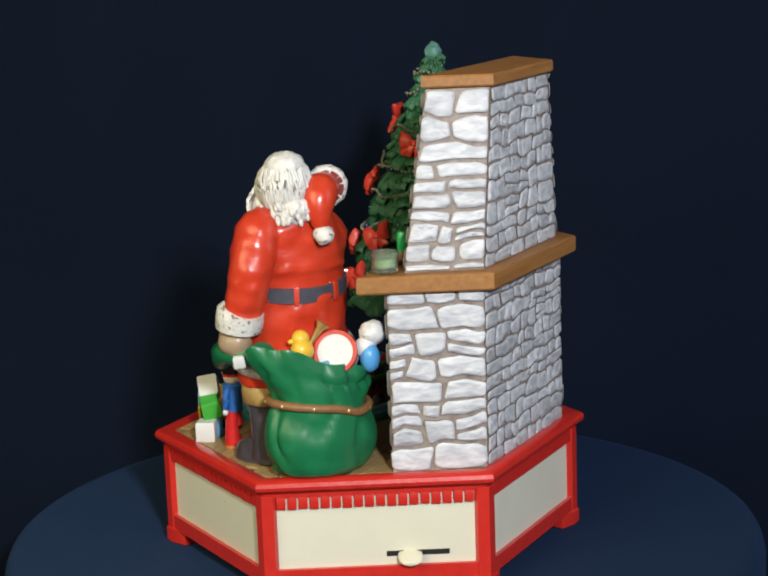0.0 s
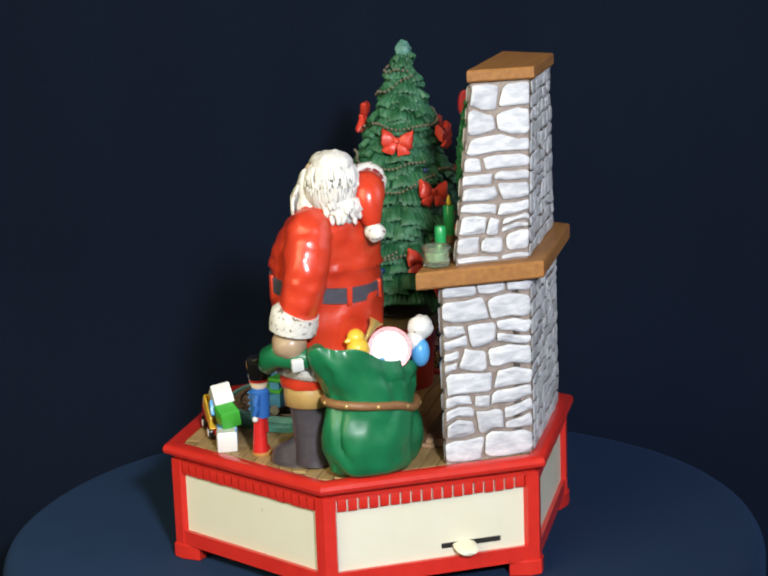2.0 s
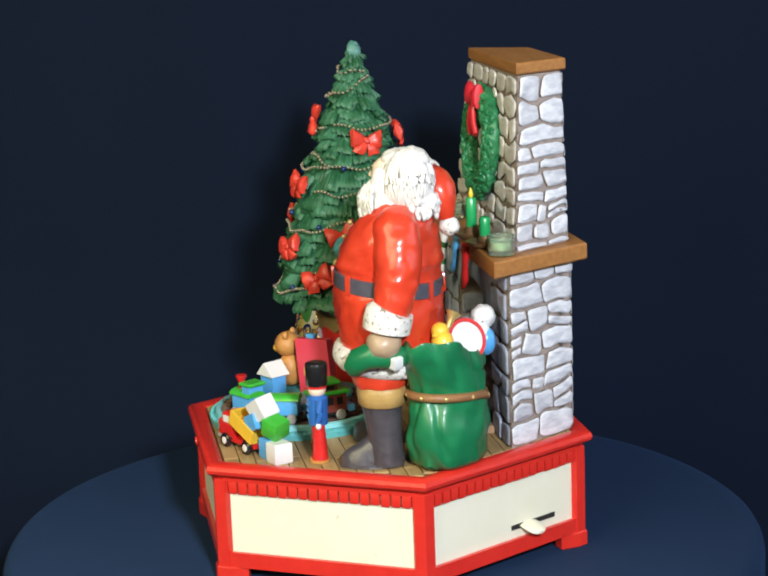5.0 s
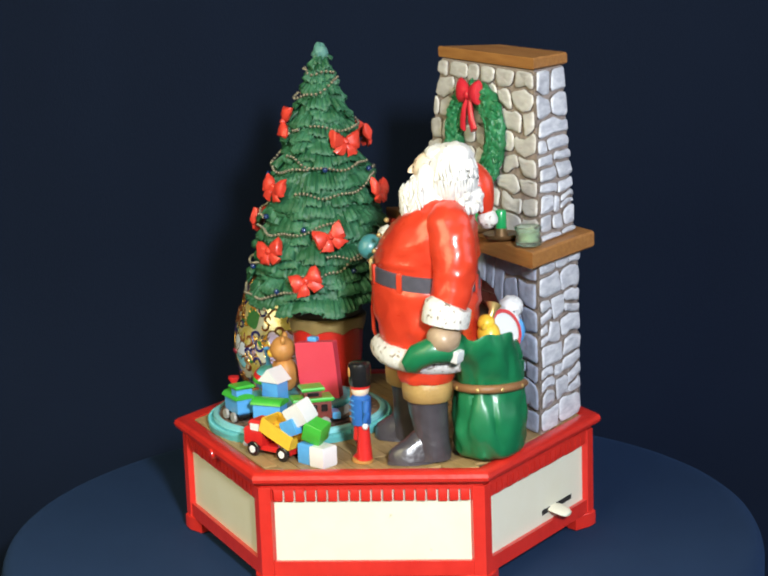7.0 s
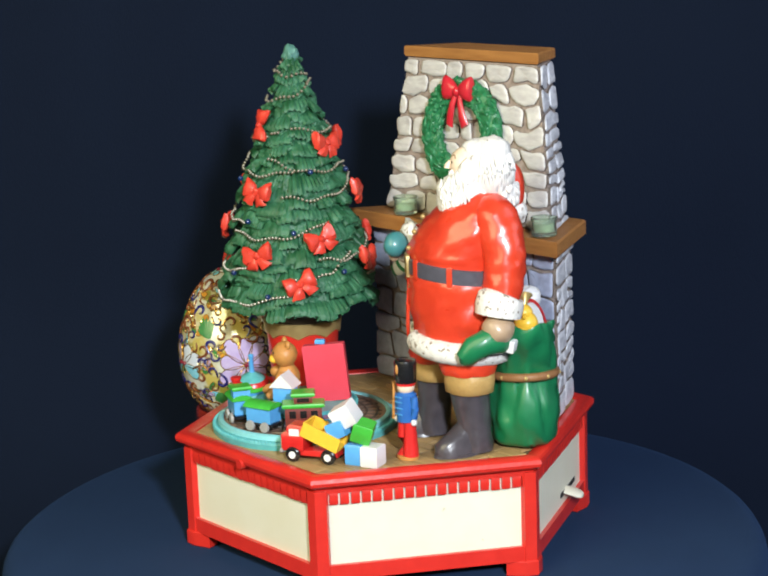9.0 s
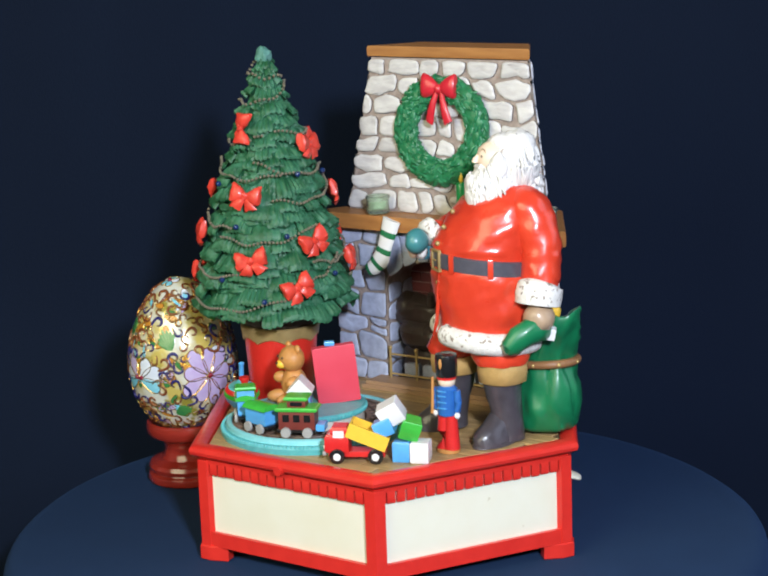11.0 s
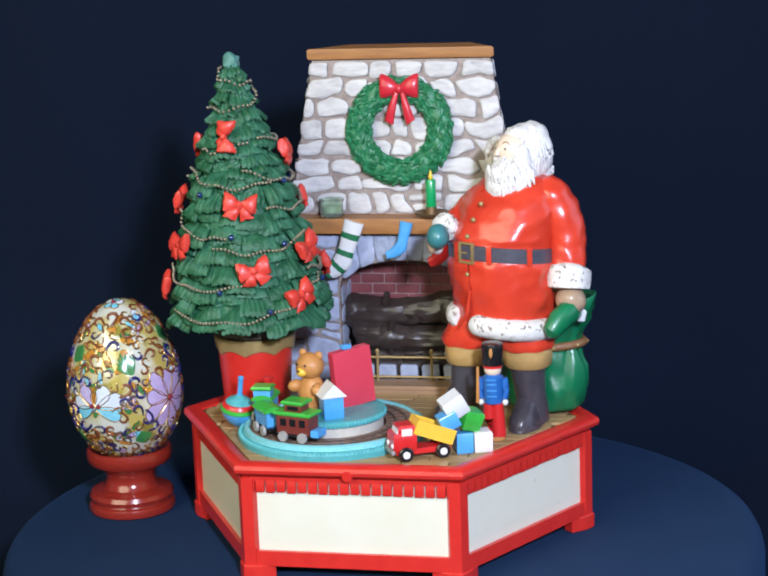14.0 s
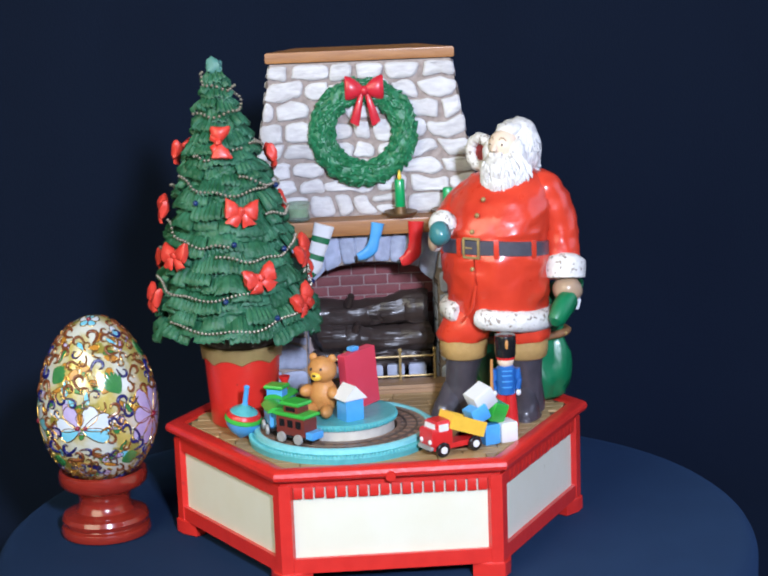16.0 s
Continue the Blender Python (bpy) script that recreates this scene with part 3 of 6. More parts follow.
    # front jambs
    for s in (-1, 1):
        xs = (-FX, -37) if s < 0 else (37, FX)
        q, n = face((xs[0], FY, zb), (xs[1], FY, zb), (xs[1], FY, zt), (xs[0], FY, zt))
        courses(jamb_r if s > 0 else jamb_l, q, n, [(30, [0.6, 0.4]), (42, [0.45, 0.55]), (36, [0.55, 0.45]), (44, [0.5, 0.5]), (34, [0.62, 0.38]), (40, [0.42, 0.58]), (38, [0.55, 0.45])], STONE_B, rr)
        # inner side of the firebox
        x = s * 36.5
        a, b = ((x, 80), (x, FY + 0.5)) if s > 0 else ((x, FY + 0.5), (x, 80))
        q, n = face((*a, zb), (*b, zb), (*b, 112), (*a, 112))
        courses(jamb_r if s > 0 else jamb_l, q, n, [(34, [0.5, 0.5]), (30, [0.62, 0.38]), (36, [0.4, 0.6]), (30, [0.55, 0.45]), (30, [0.45, 0.55])], STONE_B, rr, 1.2)
    # fan of stones over the arch
    cuts = [-36.5, -26, -16.5, -8, 2, 11, 19, 27.5, 36.5]
    for a, b in zip(cuts, cuts[1:]):
        za, zc = (112 + 14.5 * math.sqrt(max(0, 1 - (x / 36.6) ** 2)) for x in (a, b))
        q = [(a * 0.94, FY, za), (b * 0.94, FY, zc), (b * 1.05, FY, zt), (a * 1.05, FY, zt)]
        stone(lintel, q, Vector((0, -1, 0)), (0, 1, 0, 1), STONE_B, rr, 1.6, 0.6)
    # mantel shelf and cap, chamfered boards
    f = Form().prism([(-80.5, 41.8), (80.5, 41.8), (48.6, 96.2), (-48.6, 96.2)], 142.9, 151.0, 0, 0.9)
    part("mantel", f, OAK, ob, "honey-brown wooden mantel shelf with worn edges", 20)
    f = Form().prism([(-52.0, 62.6), (49.6, 62.2), (33.4, 91.0), (-35.4, 91.0)], 234.4, 240.0, 0, 0.8)
    part("chimney_cap", f, OAK, ob, "honey-brown wooden cap board", 20)
    # bricks at the back of the firebox
    wall = part("fire_back", Form().box((0, 76.2, 93), (73, 1.6, 68), 0, 0), BRICK_J, ob, "red brick fire back with pale joints")
    z, k = 92.0, 0
    while z < 126:
        x = -36 - (6.5 if k % 2 else 0)
        while x < 36:
            a, b = max(x, -36), min(x + 12.6, 36)
            if b - a > 2:
                part("brick", Form().box(((a + b) / 2, 75.2, z + 2.5), (b - a, 1.6, 5.0), 0, 0.35), BRICK, wall)
            x += 13.3
        z += 5.7
        k += 1
    part("firebox_floor", Form().box((0, 66, 57.2), (72, 28, 2.2), 0, 0.3), SOOT, ob)
    f = Form().box((0, 43.4, 58.2), (84, 15, 4.2), 0, 0.7)
    f.box((0, 37.4, 57.3), (88, 6, 2.2), 0, 0.6)
    part("hearth", f, HEARTH, ob, "brown wooden hearth step")
    for x in (-24, -12, 0, 12, 24):
        part("grate_stone", Form().box((x, 56.5, 63.2), (9.5, 4, 8.0), 0, 0.8), STONE_B, ob)
    return ob


fireplace()


def logs():
    ob = thing("log_pile", (0, 68, 58.4), "stack of dark glossy logs in the firebox", "logs")
    lr = random.Random(5)
    for y, z, r, x0, x1 in [(66, 68.5, 9.6, -33, 33), (60.5, 82.5, 8.4, -31, 32), (65, 96, 9.8, -35, 31)]:
        f = Form()
        pts, rad = [], []
        for i in range(31):
            t = i / 30
            pts.append((x0 + (x1 - x0) * t, y + lr.uniform(-0.5, 0.5), z + lr.uniform(-0.3, 0.3) + 1.6 * math.sin(4 * t + r)))
            rad.append(r * (0.9 + 0.12 * math.sin(6 * t + z) + lr.uniform(-0.02, 0.02)) * (0.82 if i in (0, 30) else 1))
        f.tube(pts, rad, 0, 28)
        f.v = [tuple(Vector(p) + noise.noise_vector(Vector((p[0] * 0.05, p[1] * 0.32, p[2] * 0.32))) * 1.5) for p in f.v]
        f.tube([(pts[10][0], y - r * 0.6, z + r * 0.5), (pts[10][0] + 2, y - r * 0.95, z + r * 1.15)], [2.6, 1.8], 0, 8)
        part("log", f, LOG, ob, "")


def fender():
    ob = thing("fire_fender", (0, 47, 60.3), "thin brass fire fender with rails and posts", "fender")
    for x in (-33, -16, 14, 33):
        f = Form().tube([(x, 47.5, 60.3), (x, 47.5, 76)], 0.75, 0, 8).blob((x, 47.5, 77), (1.3, 1.3, 1.3), 0, None, 10, 6)
        part("post", f, GOLD, ob)
    for z in (62.5, 73.5):
        part("rail", Form().tube([(-33, 47.5, z), (33, 47.5, z)], 0.6, 0, 8), GOLD, ob)


logs()
fender()


# ---- bows, wreath and what stands on the mantel ----
def bow_form(s=1.0, tail=1.0, slim=1.0):
    """A bow in its own plane: x to the side, y out of the wall, z up."""
    f = Form()
    for k in (-1, 1):
        rings = []
        for t, w, h in [(0.6, 1.0, 1.2), (1.8, 1.6, 2.4), (3.4, 2.1, 3.3), (5.2, 2.3, 3.9), (6.6, 2.1, 4.2), (7.3, 1.5, 4.0), (7.4, 0.8, 3.0)]:
            rings.append([(k * t * s, (-1.3 + w * math.cos(a)) * s, (0.5 + 0.10 * t + h * math.copysign(abs(math.sin(a)) ** 0.7, math.sin(a)) * (1 - 0.10 * math.cos(2 * a) * (t > 3))) * s) for a in [2 * math.pi * j / 12 for j in range(12)]])
        if k > 0:
            rings = [r[::-1] for r in rings]
        f.loft(rings)
        rings = []
        for t, w in [(0, 1.3), (2.2, 1.8), (4.6, 2.4), (6.6, 2.7)]:
            c = Vector((k * (0.9 + 0.5 * t), -0.9 - 0.9 * math.sin(t * 0.5), -0.5 - t * tail))
            rings.append([(c + Vector((w * slim * math.cos(a) - k * 0.0, 1.0 * math.sin(a), 0.35 * w * math.cos(a) * k))) * s for a in [2 * math.pi * j / 10 for j in range(10)]])
        f.loft(rings)
    f.blob((0, -1.9 * s, 0), (1.7 * s, 1.5 * s, 1.9 * s), 0, None, 12, 8)
    return f


def moved(f, m):
    f.v = [tuple(m @ Vector(p)) for p in f.v]
    return f


def wreath():
    ob = thing("wreath", (0, 55.5, 168), "round green wreath with a red bow hung on the chimney", "wreath")
    f = Form()
    nu, nv, R, r = 96, 16, 22.2, 6.6
    rings = []
    for i in range(nu):
        a = 2 * math.pi * i / nu
        ring = []
        for j in range(nv):
            b = 2 * math.pi * j / nv
            k = r * (1 + 0.16 * math.sin(19 * a + 3 * b) * 0.6 + 0.22 * noise.noise(Vector((a * 9, b * 1.6, 2))))
            q = Vector(((R + k * math.cos(b)) * math.cos(a), 0.62 * k * math.sin(b), (R + k * math.cos(b)) * math.sin(a)))
            # the wall leans back towards the top
            ring.append((q.x - 1.0, 56.2 + q.y + q.z * 0.078, 196.8 + q.z))
        rings.append(ring)
    f.loft(rings, closed=True)
    part("greenery", f, WREATHG, ob, "lumpy moulded green leaves", 80)
    lr = random.Random(2)
    for i in range(420):
        a, b = lr.uniform(0, 2 * math.pi), lr.uniform(-math.pi, 0)
        c = Vector(((R + r * math.cos(b)) * math.cos(a) - 1, 56.2 + 0.62 * r * math.sin(b) + 0.078 * R * math.sin(a), 196.8 + (R + r * math.cos(b)) * math.sin(a)))
        LEAVES.append((c, a))
    g = Form()
    for c, a in LEAVES:
        rot = Euler((lr.uniform(-0.5, 0.5), -a + lr.uniform(-0.8, 0.8), lr.uniform(-0.4, 0.4))).to_matrix()
        g.blob(c, (1.0, 1.0, 2.3), 0, rot, 7, 5, 0.4, 0.8)
    part("leafy_relief", g, WREATHG, ob)
    part("bow", moved(bow_form(1.4, 1.85, 0.62), Matrix.Translation((0, 54.6, 219)) @ Matrix.Rotation(radians(-5), 4, "X")), BOW_D, ob, "crimson bow with two tails")


LEAVES = []
WREATHG = mat("wreath_green", (0.014, 0.125, 0.042), 0.4, second=(0.03, 0.20, 0.085), scale=240, amount=0.9, bump=0.8, bump_scale=520, contrast=0.14)
wreath()


def candle(x, y, tall=15.4, lit=True):
    ob = thing("candle", (x, y, 151.3), "green candle with a yellow flame on a bronze dish", "candle", "candles on the mantel")
    f = Form().lathe((x, y, 151.3), [(4.0, 0), (7.0, 0.6), (8.8, 2.0), (9.2, 3.2), (8.2, 2.9), (3.4, 1.8), (3.0, 5.8), (0.2, 6.0)], 0, 20)
    part("dish", f, BRONZE, ob, "bronze candle dish")
    f = Form().lathe((x, y, 156.4), [(2.5, 0), (2.75, 0.4), (2.7, tall - 0.8), (2.2, tall), (0.3, tall - 0.2)], 0, 18)
    part("wax", f, CANDLE, ob)
    if not lit:
        return
    f = Form().lathe((x, y, 156.0 + tall), [(0.5, 0), (1.15, 1.2), (1.2, 2.2), (0.6, 4.2), (0.08, 5.6)], 0, 12)
    part("flame", f, FLAME, ob, "yellow painted flame")


def jar(x, y):
    ob = thing("glass_jar", (x, y, 151.3), "small greenish glass candle jar on the mantel", "jar", "jars on the mantel")
    f = Form().lathe((x, y, 151.3), [(5.2, 0), (6.2, 0.6), (6.4, 2), (6.0, 5.2), (6.0, 7.6), (6.7, 8.6), (6.7, 9.6), (6.0, 9.9), (5.4, 9.2), (5.2, 3), (0.3, 2.4)], 0, 24,
                     lambda a, z: 1 + 0.02 * math.sin(10 * a) * (1 < z < 8))
    part("jar_body", f, GLASS, ob)
    # pale insert, added only to lighten the dark glass from within
    part("wax", Form().lathe((x, y, 151.3), [(4.6, 2.6), (5.0, 3.0), (5.0, 6.6), (4.4, 7.0), (0.3, 6.8)], 0, 20), JAR_INSERT, ob, "pale green insert added to brighten the glass")
    return ob


JAR_INSERT = mat("pale_green_insert", (0.62, 0.70, 0.52), 0.4, second=(0.50, 0.60, 0.40), scale=300)
BRONZE = mat("bronze", (0.20, 0.12, 0.055), 0.35, metal=0.5, scale=300)
candle(16.8, 45.6)
candle(42.5, 46.2, 9.8, False)
jar(65.0, 48.6)
jar(-38.0, 47.6)


def stocking(x, z, name_label, mats, s=1.0, flip=1, striped=False, lean=0.0):
    ob = thing("stocking", (x, 41.2, z), name_label, "stocking", "stockings under the mantel")
    pts = [(x, 40.6, z), (x - 0.3 * flip, 40.2, z - 5 * s), (x - 0.8 * flip, 40.0, z - 10 * s), (x - 1.6 * flip, 40.0, z - 14.5 * s), (x - 5.0 * flip, 40.0, z - 17.6 * s), (x - 8.8 * flip, 40.0, z - 19.0 * s)]
    rad = [3.7 * s, 3.3 * s, 2.9 * s, 3.5 * s, 3.0 * s, 2.1 * s]
    pts = [(px - lean * (z - pz), py, pz) for px, py, pz in pts]
    full, rr_ = [], []
    for i in range(25):
        t = i / 24 * 5
        k = min(4, int(t))
        u = t - k
        full.append(Vector(pts[k]).lerp(Vector(pts[k + 1]), u))
        rr_.append(rad[k] * (1 - u) + rad[k + 1] * u)
    f = Form().tube(full, rr_, 0, 14, 0.45, (0, 1, 0))
    if striped:
        f.m = [(1 if (q // 14) % 6 >= 4 else 0) for q in range(len(f.m))]
    part("knit", f, mats, ob)


SOCKG = mat("stripe_green", (0.02, 0.16, 0.06), 0.45)
stocking(-24.5, 149.8, "white and green striped stocking hung from the mantel", [WHITE, SOCKG], 1.5, 1, True, 0.26)
stocking(4.0, 149.6, "small sky-blue stocking hung from the mantel", [BLUE, BLUE], 0.95, 1, False, 0.14)
stocking(24.5, 149.5, "red stocking hung from the mantel", [TOYRED, TOYRED], 1.15)


# ---- the Christmas tree ----
TOPC, BOTC = Vector((-77.5, 4.7)), Vector((-72.4, -1.2))


def tree_axis(z):
    return BOTC.lerp(TOPC, (z - 110) / 131)


def tree_radius(z):
    tab = [(108, 42.5), (114, 41.8), (125, 39.5), (150, 34.5), (175, 28.0), (200, 19.4), (222, 10.8), (232, 7.2), (239, 4.8), (243.5, 2.0)]
    for (a, b), (c, d) in zip(tab, tab[1:]):
        if z <= c:
            return b + (d - b) * (z - a) / (c - a)
    return tab[-1][1]


def christmas_tree():
    ob = thing("christmas_tree", (-72, -3.5, 56.4), "moulded green fir tree with red bows and bead garlands", "tree")
    f = Form()
    nu = 200
    levels = [118, 130.5, 142.5, 154, 165.5, 176.5, 187, 197, 206.5, 215.5, 223.5, 230.5, 236.5, 243, 260]
    rings = []
    zs = [109.5 + (240.8 - 109.5) * i / 190 for i in range(191)]

    def skin(z, a):
        zz = z + 5.0 * noise.noise(Vector((math.cos(a) * 1.7, math.sin(a) * 1.7, z * 0.03))) + 2.4 * noise.noise(Vector((math.cos(a) * 5, math.sin(a) * 6, z * 0.06)))
        low = 106.0
        for hi in levels:
            if zz < hi:
                break
            low = hi
        u = max(0.0, min(1.0, (zz - low) / (hi - low)))
        R = tree_radius(z)
        R += 2.6 * min(1, R / 20) * noise.noise(Vector((math.cos(a) * 1.7, math.sin(a) * 1.7, z * 0.075 + 3)))
        k = 0.35 + 0.65 * min(1, R / 25)
        flare = 4.4 * (1 - u) ** 1.3 * (1 if u > 0.12 else 0.25 + 6.2 * u) - 1.7
        n = int(max(7, R * 0.55))
        
        lump = 1.3 * abs(math.sin(n * a * 0.5 + low * 1.7)) * (1 - u * 0.6)
        fine = 0.75 * noise.noise(Vector((math.cos(a) * R * 0.45, math.sin(a) * R * 0.45, z * 0.45))) + 0.4 * noise.noise(Vector((math.cos(a) * R * 1.1, math.sin(a) * R * 1.1, z * 0.5 + 9)))
        rib = 0.5 * math.sin(a * R * 2.2 + 2.5 * math.sin(z * 0.5))
        return max(0.4, R * 0.97 + (flare * 0.5 + lump + fine + rib) * k - 5.2 * k)
    for z in zs:
        c = tree_axis(z)
        rings.append([(c.x + skin(z, a) * math.cos(a), c.y + skin(z, a) * math.sin(a), z - 1.2 * math.sin(9 * a) * 0.25) for a in [2 * math.pi * j / nu for j in range(nu)]])
    under = [[(BOTC.x + r * math.cos(a), BOTC.y + r * math.sin(a), z) for a in [2 * math.pi * j / nu for j in range(nu)]] for r, z in ((12, 113), (36, 110))]
    f.loft(under + rings)
    # boughs: drooping ribbed fans in uneven tiers
    br = random.Random(31)

    def bough(c, a, z, r0, L, W, drop, thick):
        ridges = max(3, int(W * 0.9))
        rings = []
        for i in range(7):
            t = i / 6
            top, low = [], []
            for j in range(13):
                u = j / 6 - 1
                rib = 0.62 * math.cos(math.pi * ridges * u) * min(1.0, 2 * t)
                reach = r0 + L * t * (1 - 0.22 * u * u) + (0.55 * math.cos(math.pi * ridges * u) if i == 6 else 0)
                side = W * u * (0.42 + 0.58 * math.sqrt(t))
                h = z - drop * t * t - 0.22 * W * u * u * (0.4 + 0.6 * t) + rib + 0.5 * math.sin(3 * u + a * 7)
                q = Vector((c.x + reach * math.cos(a) - side * math.sin(a), c.y + reach * math.sin(a) + side * math.cos(a), h))
                top.append(q)
                low.append(q + Vector((0, 0, -thick * (1 - 0.55 * t) * (1 - 0.5 * u * u))))
            rings.append(top + low[::-1])
        f.loft(rings)
    z, tier = 114.0, 0
    while z < 236.5:
        R = tree_radius(z)
        k = 0.35 + 0.65 * min(1, R / 30)
        W = 6.6 * k
        n = max(5, int(2 * math.pi * R / (W * 1.45)))
        for i in range(n):
            a = 2 * math.pi * (i + br.uniform(-0.4, 0.4)) / n + tier * 2.4
            zz = max(113.5, z + br.uniform(-3.6, 4.4) * k + 2.4 * math.sin(2 * a + 1.9 * tier) * k)
            RR = tree_radius(zz - 3 * k)
            L = 13.0 * k * br.uniform(0.85, 1.1)
            bough(tree_axis(zz), a, zz + 1.2, max(0.2, RR + br.uniform(-1.4, 3.0) * k - L), L, W * br.uniform(0.65, 1.35), 7.4 * k * br.uniform(0.75, 1.25), 3.6 * k)
        z += 9.0 * (0.55 + 0.45 * min(1, R / 30))
        tier += 1
    foliage = part("foliage", f, NEEDLE, ob, "layered dark green needles", 70)
    c = tree_axis(240)
    part("tip", Form().blob((c.x, c.y, 239.0), (4.3, 4.3, 4.8), 0, None, 20, 12, 0.4, 0.35), NEEDLE_TIP, ob, "blue-green frosted tip")
    lr = random.Random(8)
    spots = [(-92, 202, 14), (-76, 169, 8), (-69, 137, -14), (-18, 145, -22), (-36, 123, -24), (7, 192, 6), (84, 193, 0), (-174, 168, 5), (44, 165, 10), (-136, 148, -4), (-162, 125, 4), (30, 131, 6), (75, 140, 5), (115, 168, 4), (150, 140, 8), (105, 120, 4), (150, 195, 0)]
    for ang, z, tilt in spots:
        a = radians(ang)
        z += 1.4
        c = tree_axis(z)
        R = tree_radius(z) + 1.6
        m = Matrix.Translation((c.x + R * math.cos(a), c.y + R * math.sin(a), z)) @ Matrix.Rotation(a + math.pi / 2, 4, "Z") @ Matrix.Rotation(radians(-14), 4, "X") @ Matrix.Rotation(radians(tilt + (75 if ang == -92 else 0)), 4, "Y")
        bow = bow_form(1.1, 0.35 if ang == -92 else 0.85, 1.1)
        bow.v = [tuple(Vector(p) + noise.noise_vector(Vector(p) * 0.5 + Vector((ang, z, 0))) * 0.95) for p in bow.v]
        part("bow", moved(bow, m), BOW, ob, "glossy red bow")
    # garlands: beads along drooping swags
    for z0, a0, a1, dz in [(233, -200, 30, -7), (222, -150, 40, 10), (205, -40, 130, 6), (199, -130, -60, 4), (184, -150, -40, -6), (185, -70, 40, -4), (172, -50, 50, 8), (160, -160, -90, -10), (152, -100, -10, 5), (140, -20, 60, 8), (134, -170, -70, -4), (132, -45, 10, 12), (118, -140, -40, 3), (150, 90, 200, 4), (180, 60, 190, 5), (125, 30, 160, 3)]:
        g = Form()
        z_mid = z0
        L = abs(radians(a1 - a0)) * tree_radius(z0)
        n = max(6, int(L / 1.9))
        for i in range(n + 1):
            t = i / n
            a = radians(a0 + (a1 - a0) * t)
            z = z0 + dz * (t - 0.5) - 5.0 * math.sin(math.pi * t) * min(1, L / 40) + 0.8 * math.sin(t * 17)
            c = tree_axis(z)
            R = tree_radius(z) + 0.9 + 0.5 * math.sin(t * 23 + z0)
            g.blob((c.x + R * math.cos(a), c.y + R * math.sin(a), z), (0.85, 0.85, 0.85), 0, None, 6, 4)
        part("garland", g, BEAD, ob, "string of small silver-gold beads")
    for ang, z in [(-85, 155), (-40, 150), (0, 128), (-95, 128), (40, 178), (-20, 180), (-60, 118), (-120, 175)]:
        a = radians(ang)
        c = tree_axis(z)
        R = tree_radius(z) + 1.0
        part("ornament", Form().blob((c.x + R * math.cos(a), c.y + R * math.sin(a), z), (1.5, 1.5, 1.5), 0, None, 12, 8), BALL, ob, "tiny dark blue ball ornament")
    c = (-71.0, -0.5, 0)
    part("trunk", Form().lathe(c, [(17.5, 97), (19.4, 99), (19.2, 104), (17, 107), (13, 112)], 0, 20), TRUNK, ob)
    pot = part("pot", Form().lathe(c, [(16.6, 56.4), (17.2, 57.4), (19.4, 90), (19.8, 95), (18.0, 97), (16, 96), (13, 94), (1, 94)], 0, 40), RED, ob, "red tapered tree pot")
    f = Form()
    rings = []
    for r, z, d in [(19.4, 89.4, 1), (20.5, 90.0, 1), (20.9, 94, 0), (21.3, 97.4, 0), (20.4, 98.2, 0), (18.0, 97.8, 0), (17.2, 95, 0)]:
        rings.append([(c[0] + r * math.cos(a), c[1] + r * math.sin(a), z + d * 1.9 * abs(math.sin(4 * a)) * 1.3) for a in [2 * math.pi * j / 64 for j in range(64)]])
    part("pot_band", f.loft(rings, closed=True), GOLD, pot, "gold scalloped band")
    part("soil", Form().lathe(c, [(18.2, 98.2), (8, 98.8), (1, 99.0)], 0, 24), TRUNK, pot)


christmas_tree()


# ---- the bearded figurine, one painted casting ----
# darker coat red: the shade inside the open cap, painted in
CAP_SHADE = mat("cap_inner_shade", (0.22, 0.018, 0.018), 0.5, scale=200)


def oval(cx, cy, z, rx, ry, rot, n=36, wave=0.0, k=5, ph=0.0, tilt=0.0):
    c, s = math.cos(radians(rot)), math.sin(radians(rot))
    out = []
    for j in range(n):
        a = 2 * math.pi * j / n
        w = 1 + wave * math.sin(k * a + ph)
        x, y = rx * w * math.cos(a), ry * w * math.sin(a)
        out.append((cx + x * c - y * s, cy + x * s + y * c, z + tilt * math.cos(a)))
    return out


def eased(pts, rad, k=5):
    """Points and radii of a smooth curve through the given ones."""
    P, out, ro = [Vector(p) for p in pts], [], []
    for i in range(len(P) - 1):
        a, b, c, d = P[max(0, i - 1)], P[i], P[i + 1], P[min(len(P) - 1, i + 2)]
        for j in range(k):
            t = j / k
            out.append(0.5 * (2 * b + (c - a) * t + (2 * a - 5 * b + 4 * c - d) * t * t + (3 * b - a - 3 * c + d) * t ** 3))
            ro.append(rad[i] + (rad[i + 1] - rad[i]) * t)
    return out + [P[-1]], ro + [rad[-1]]


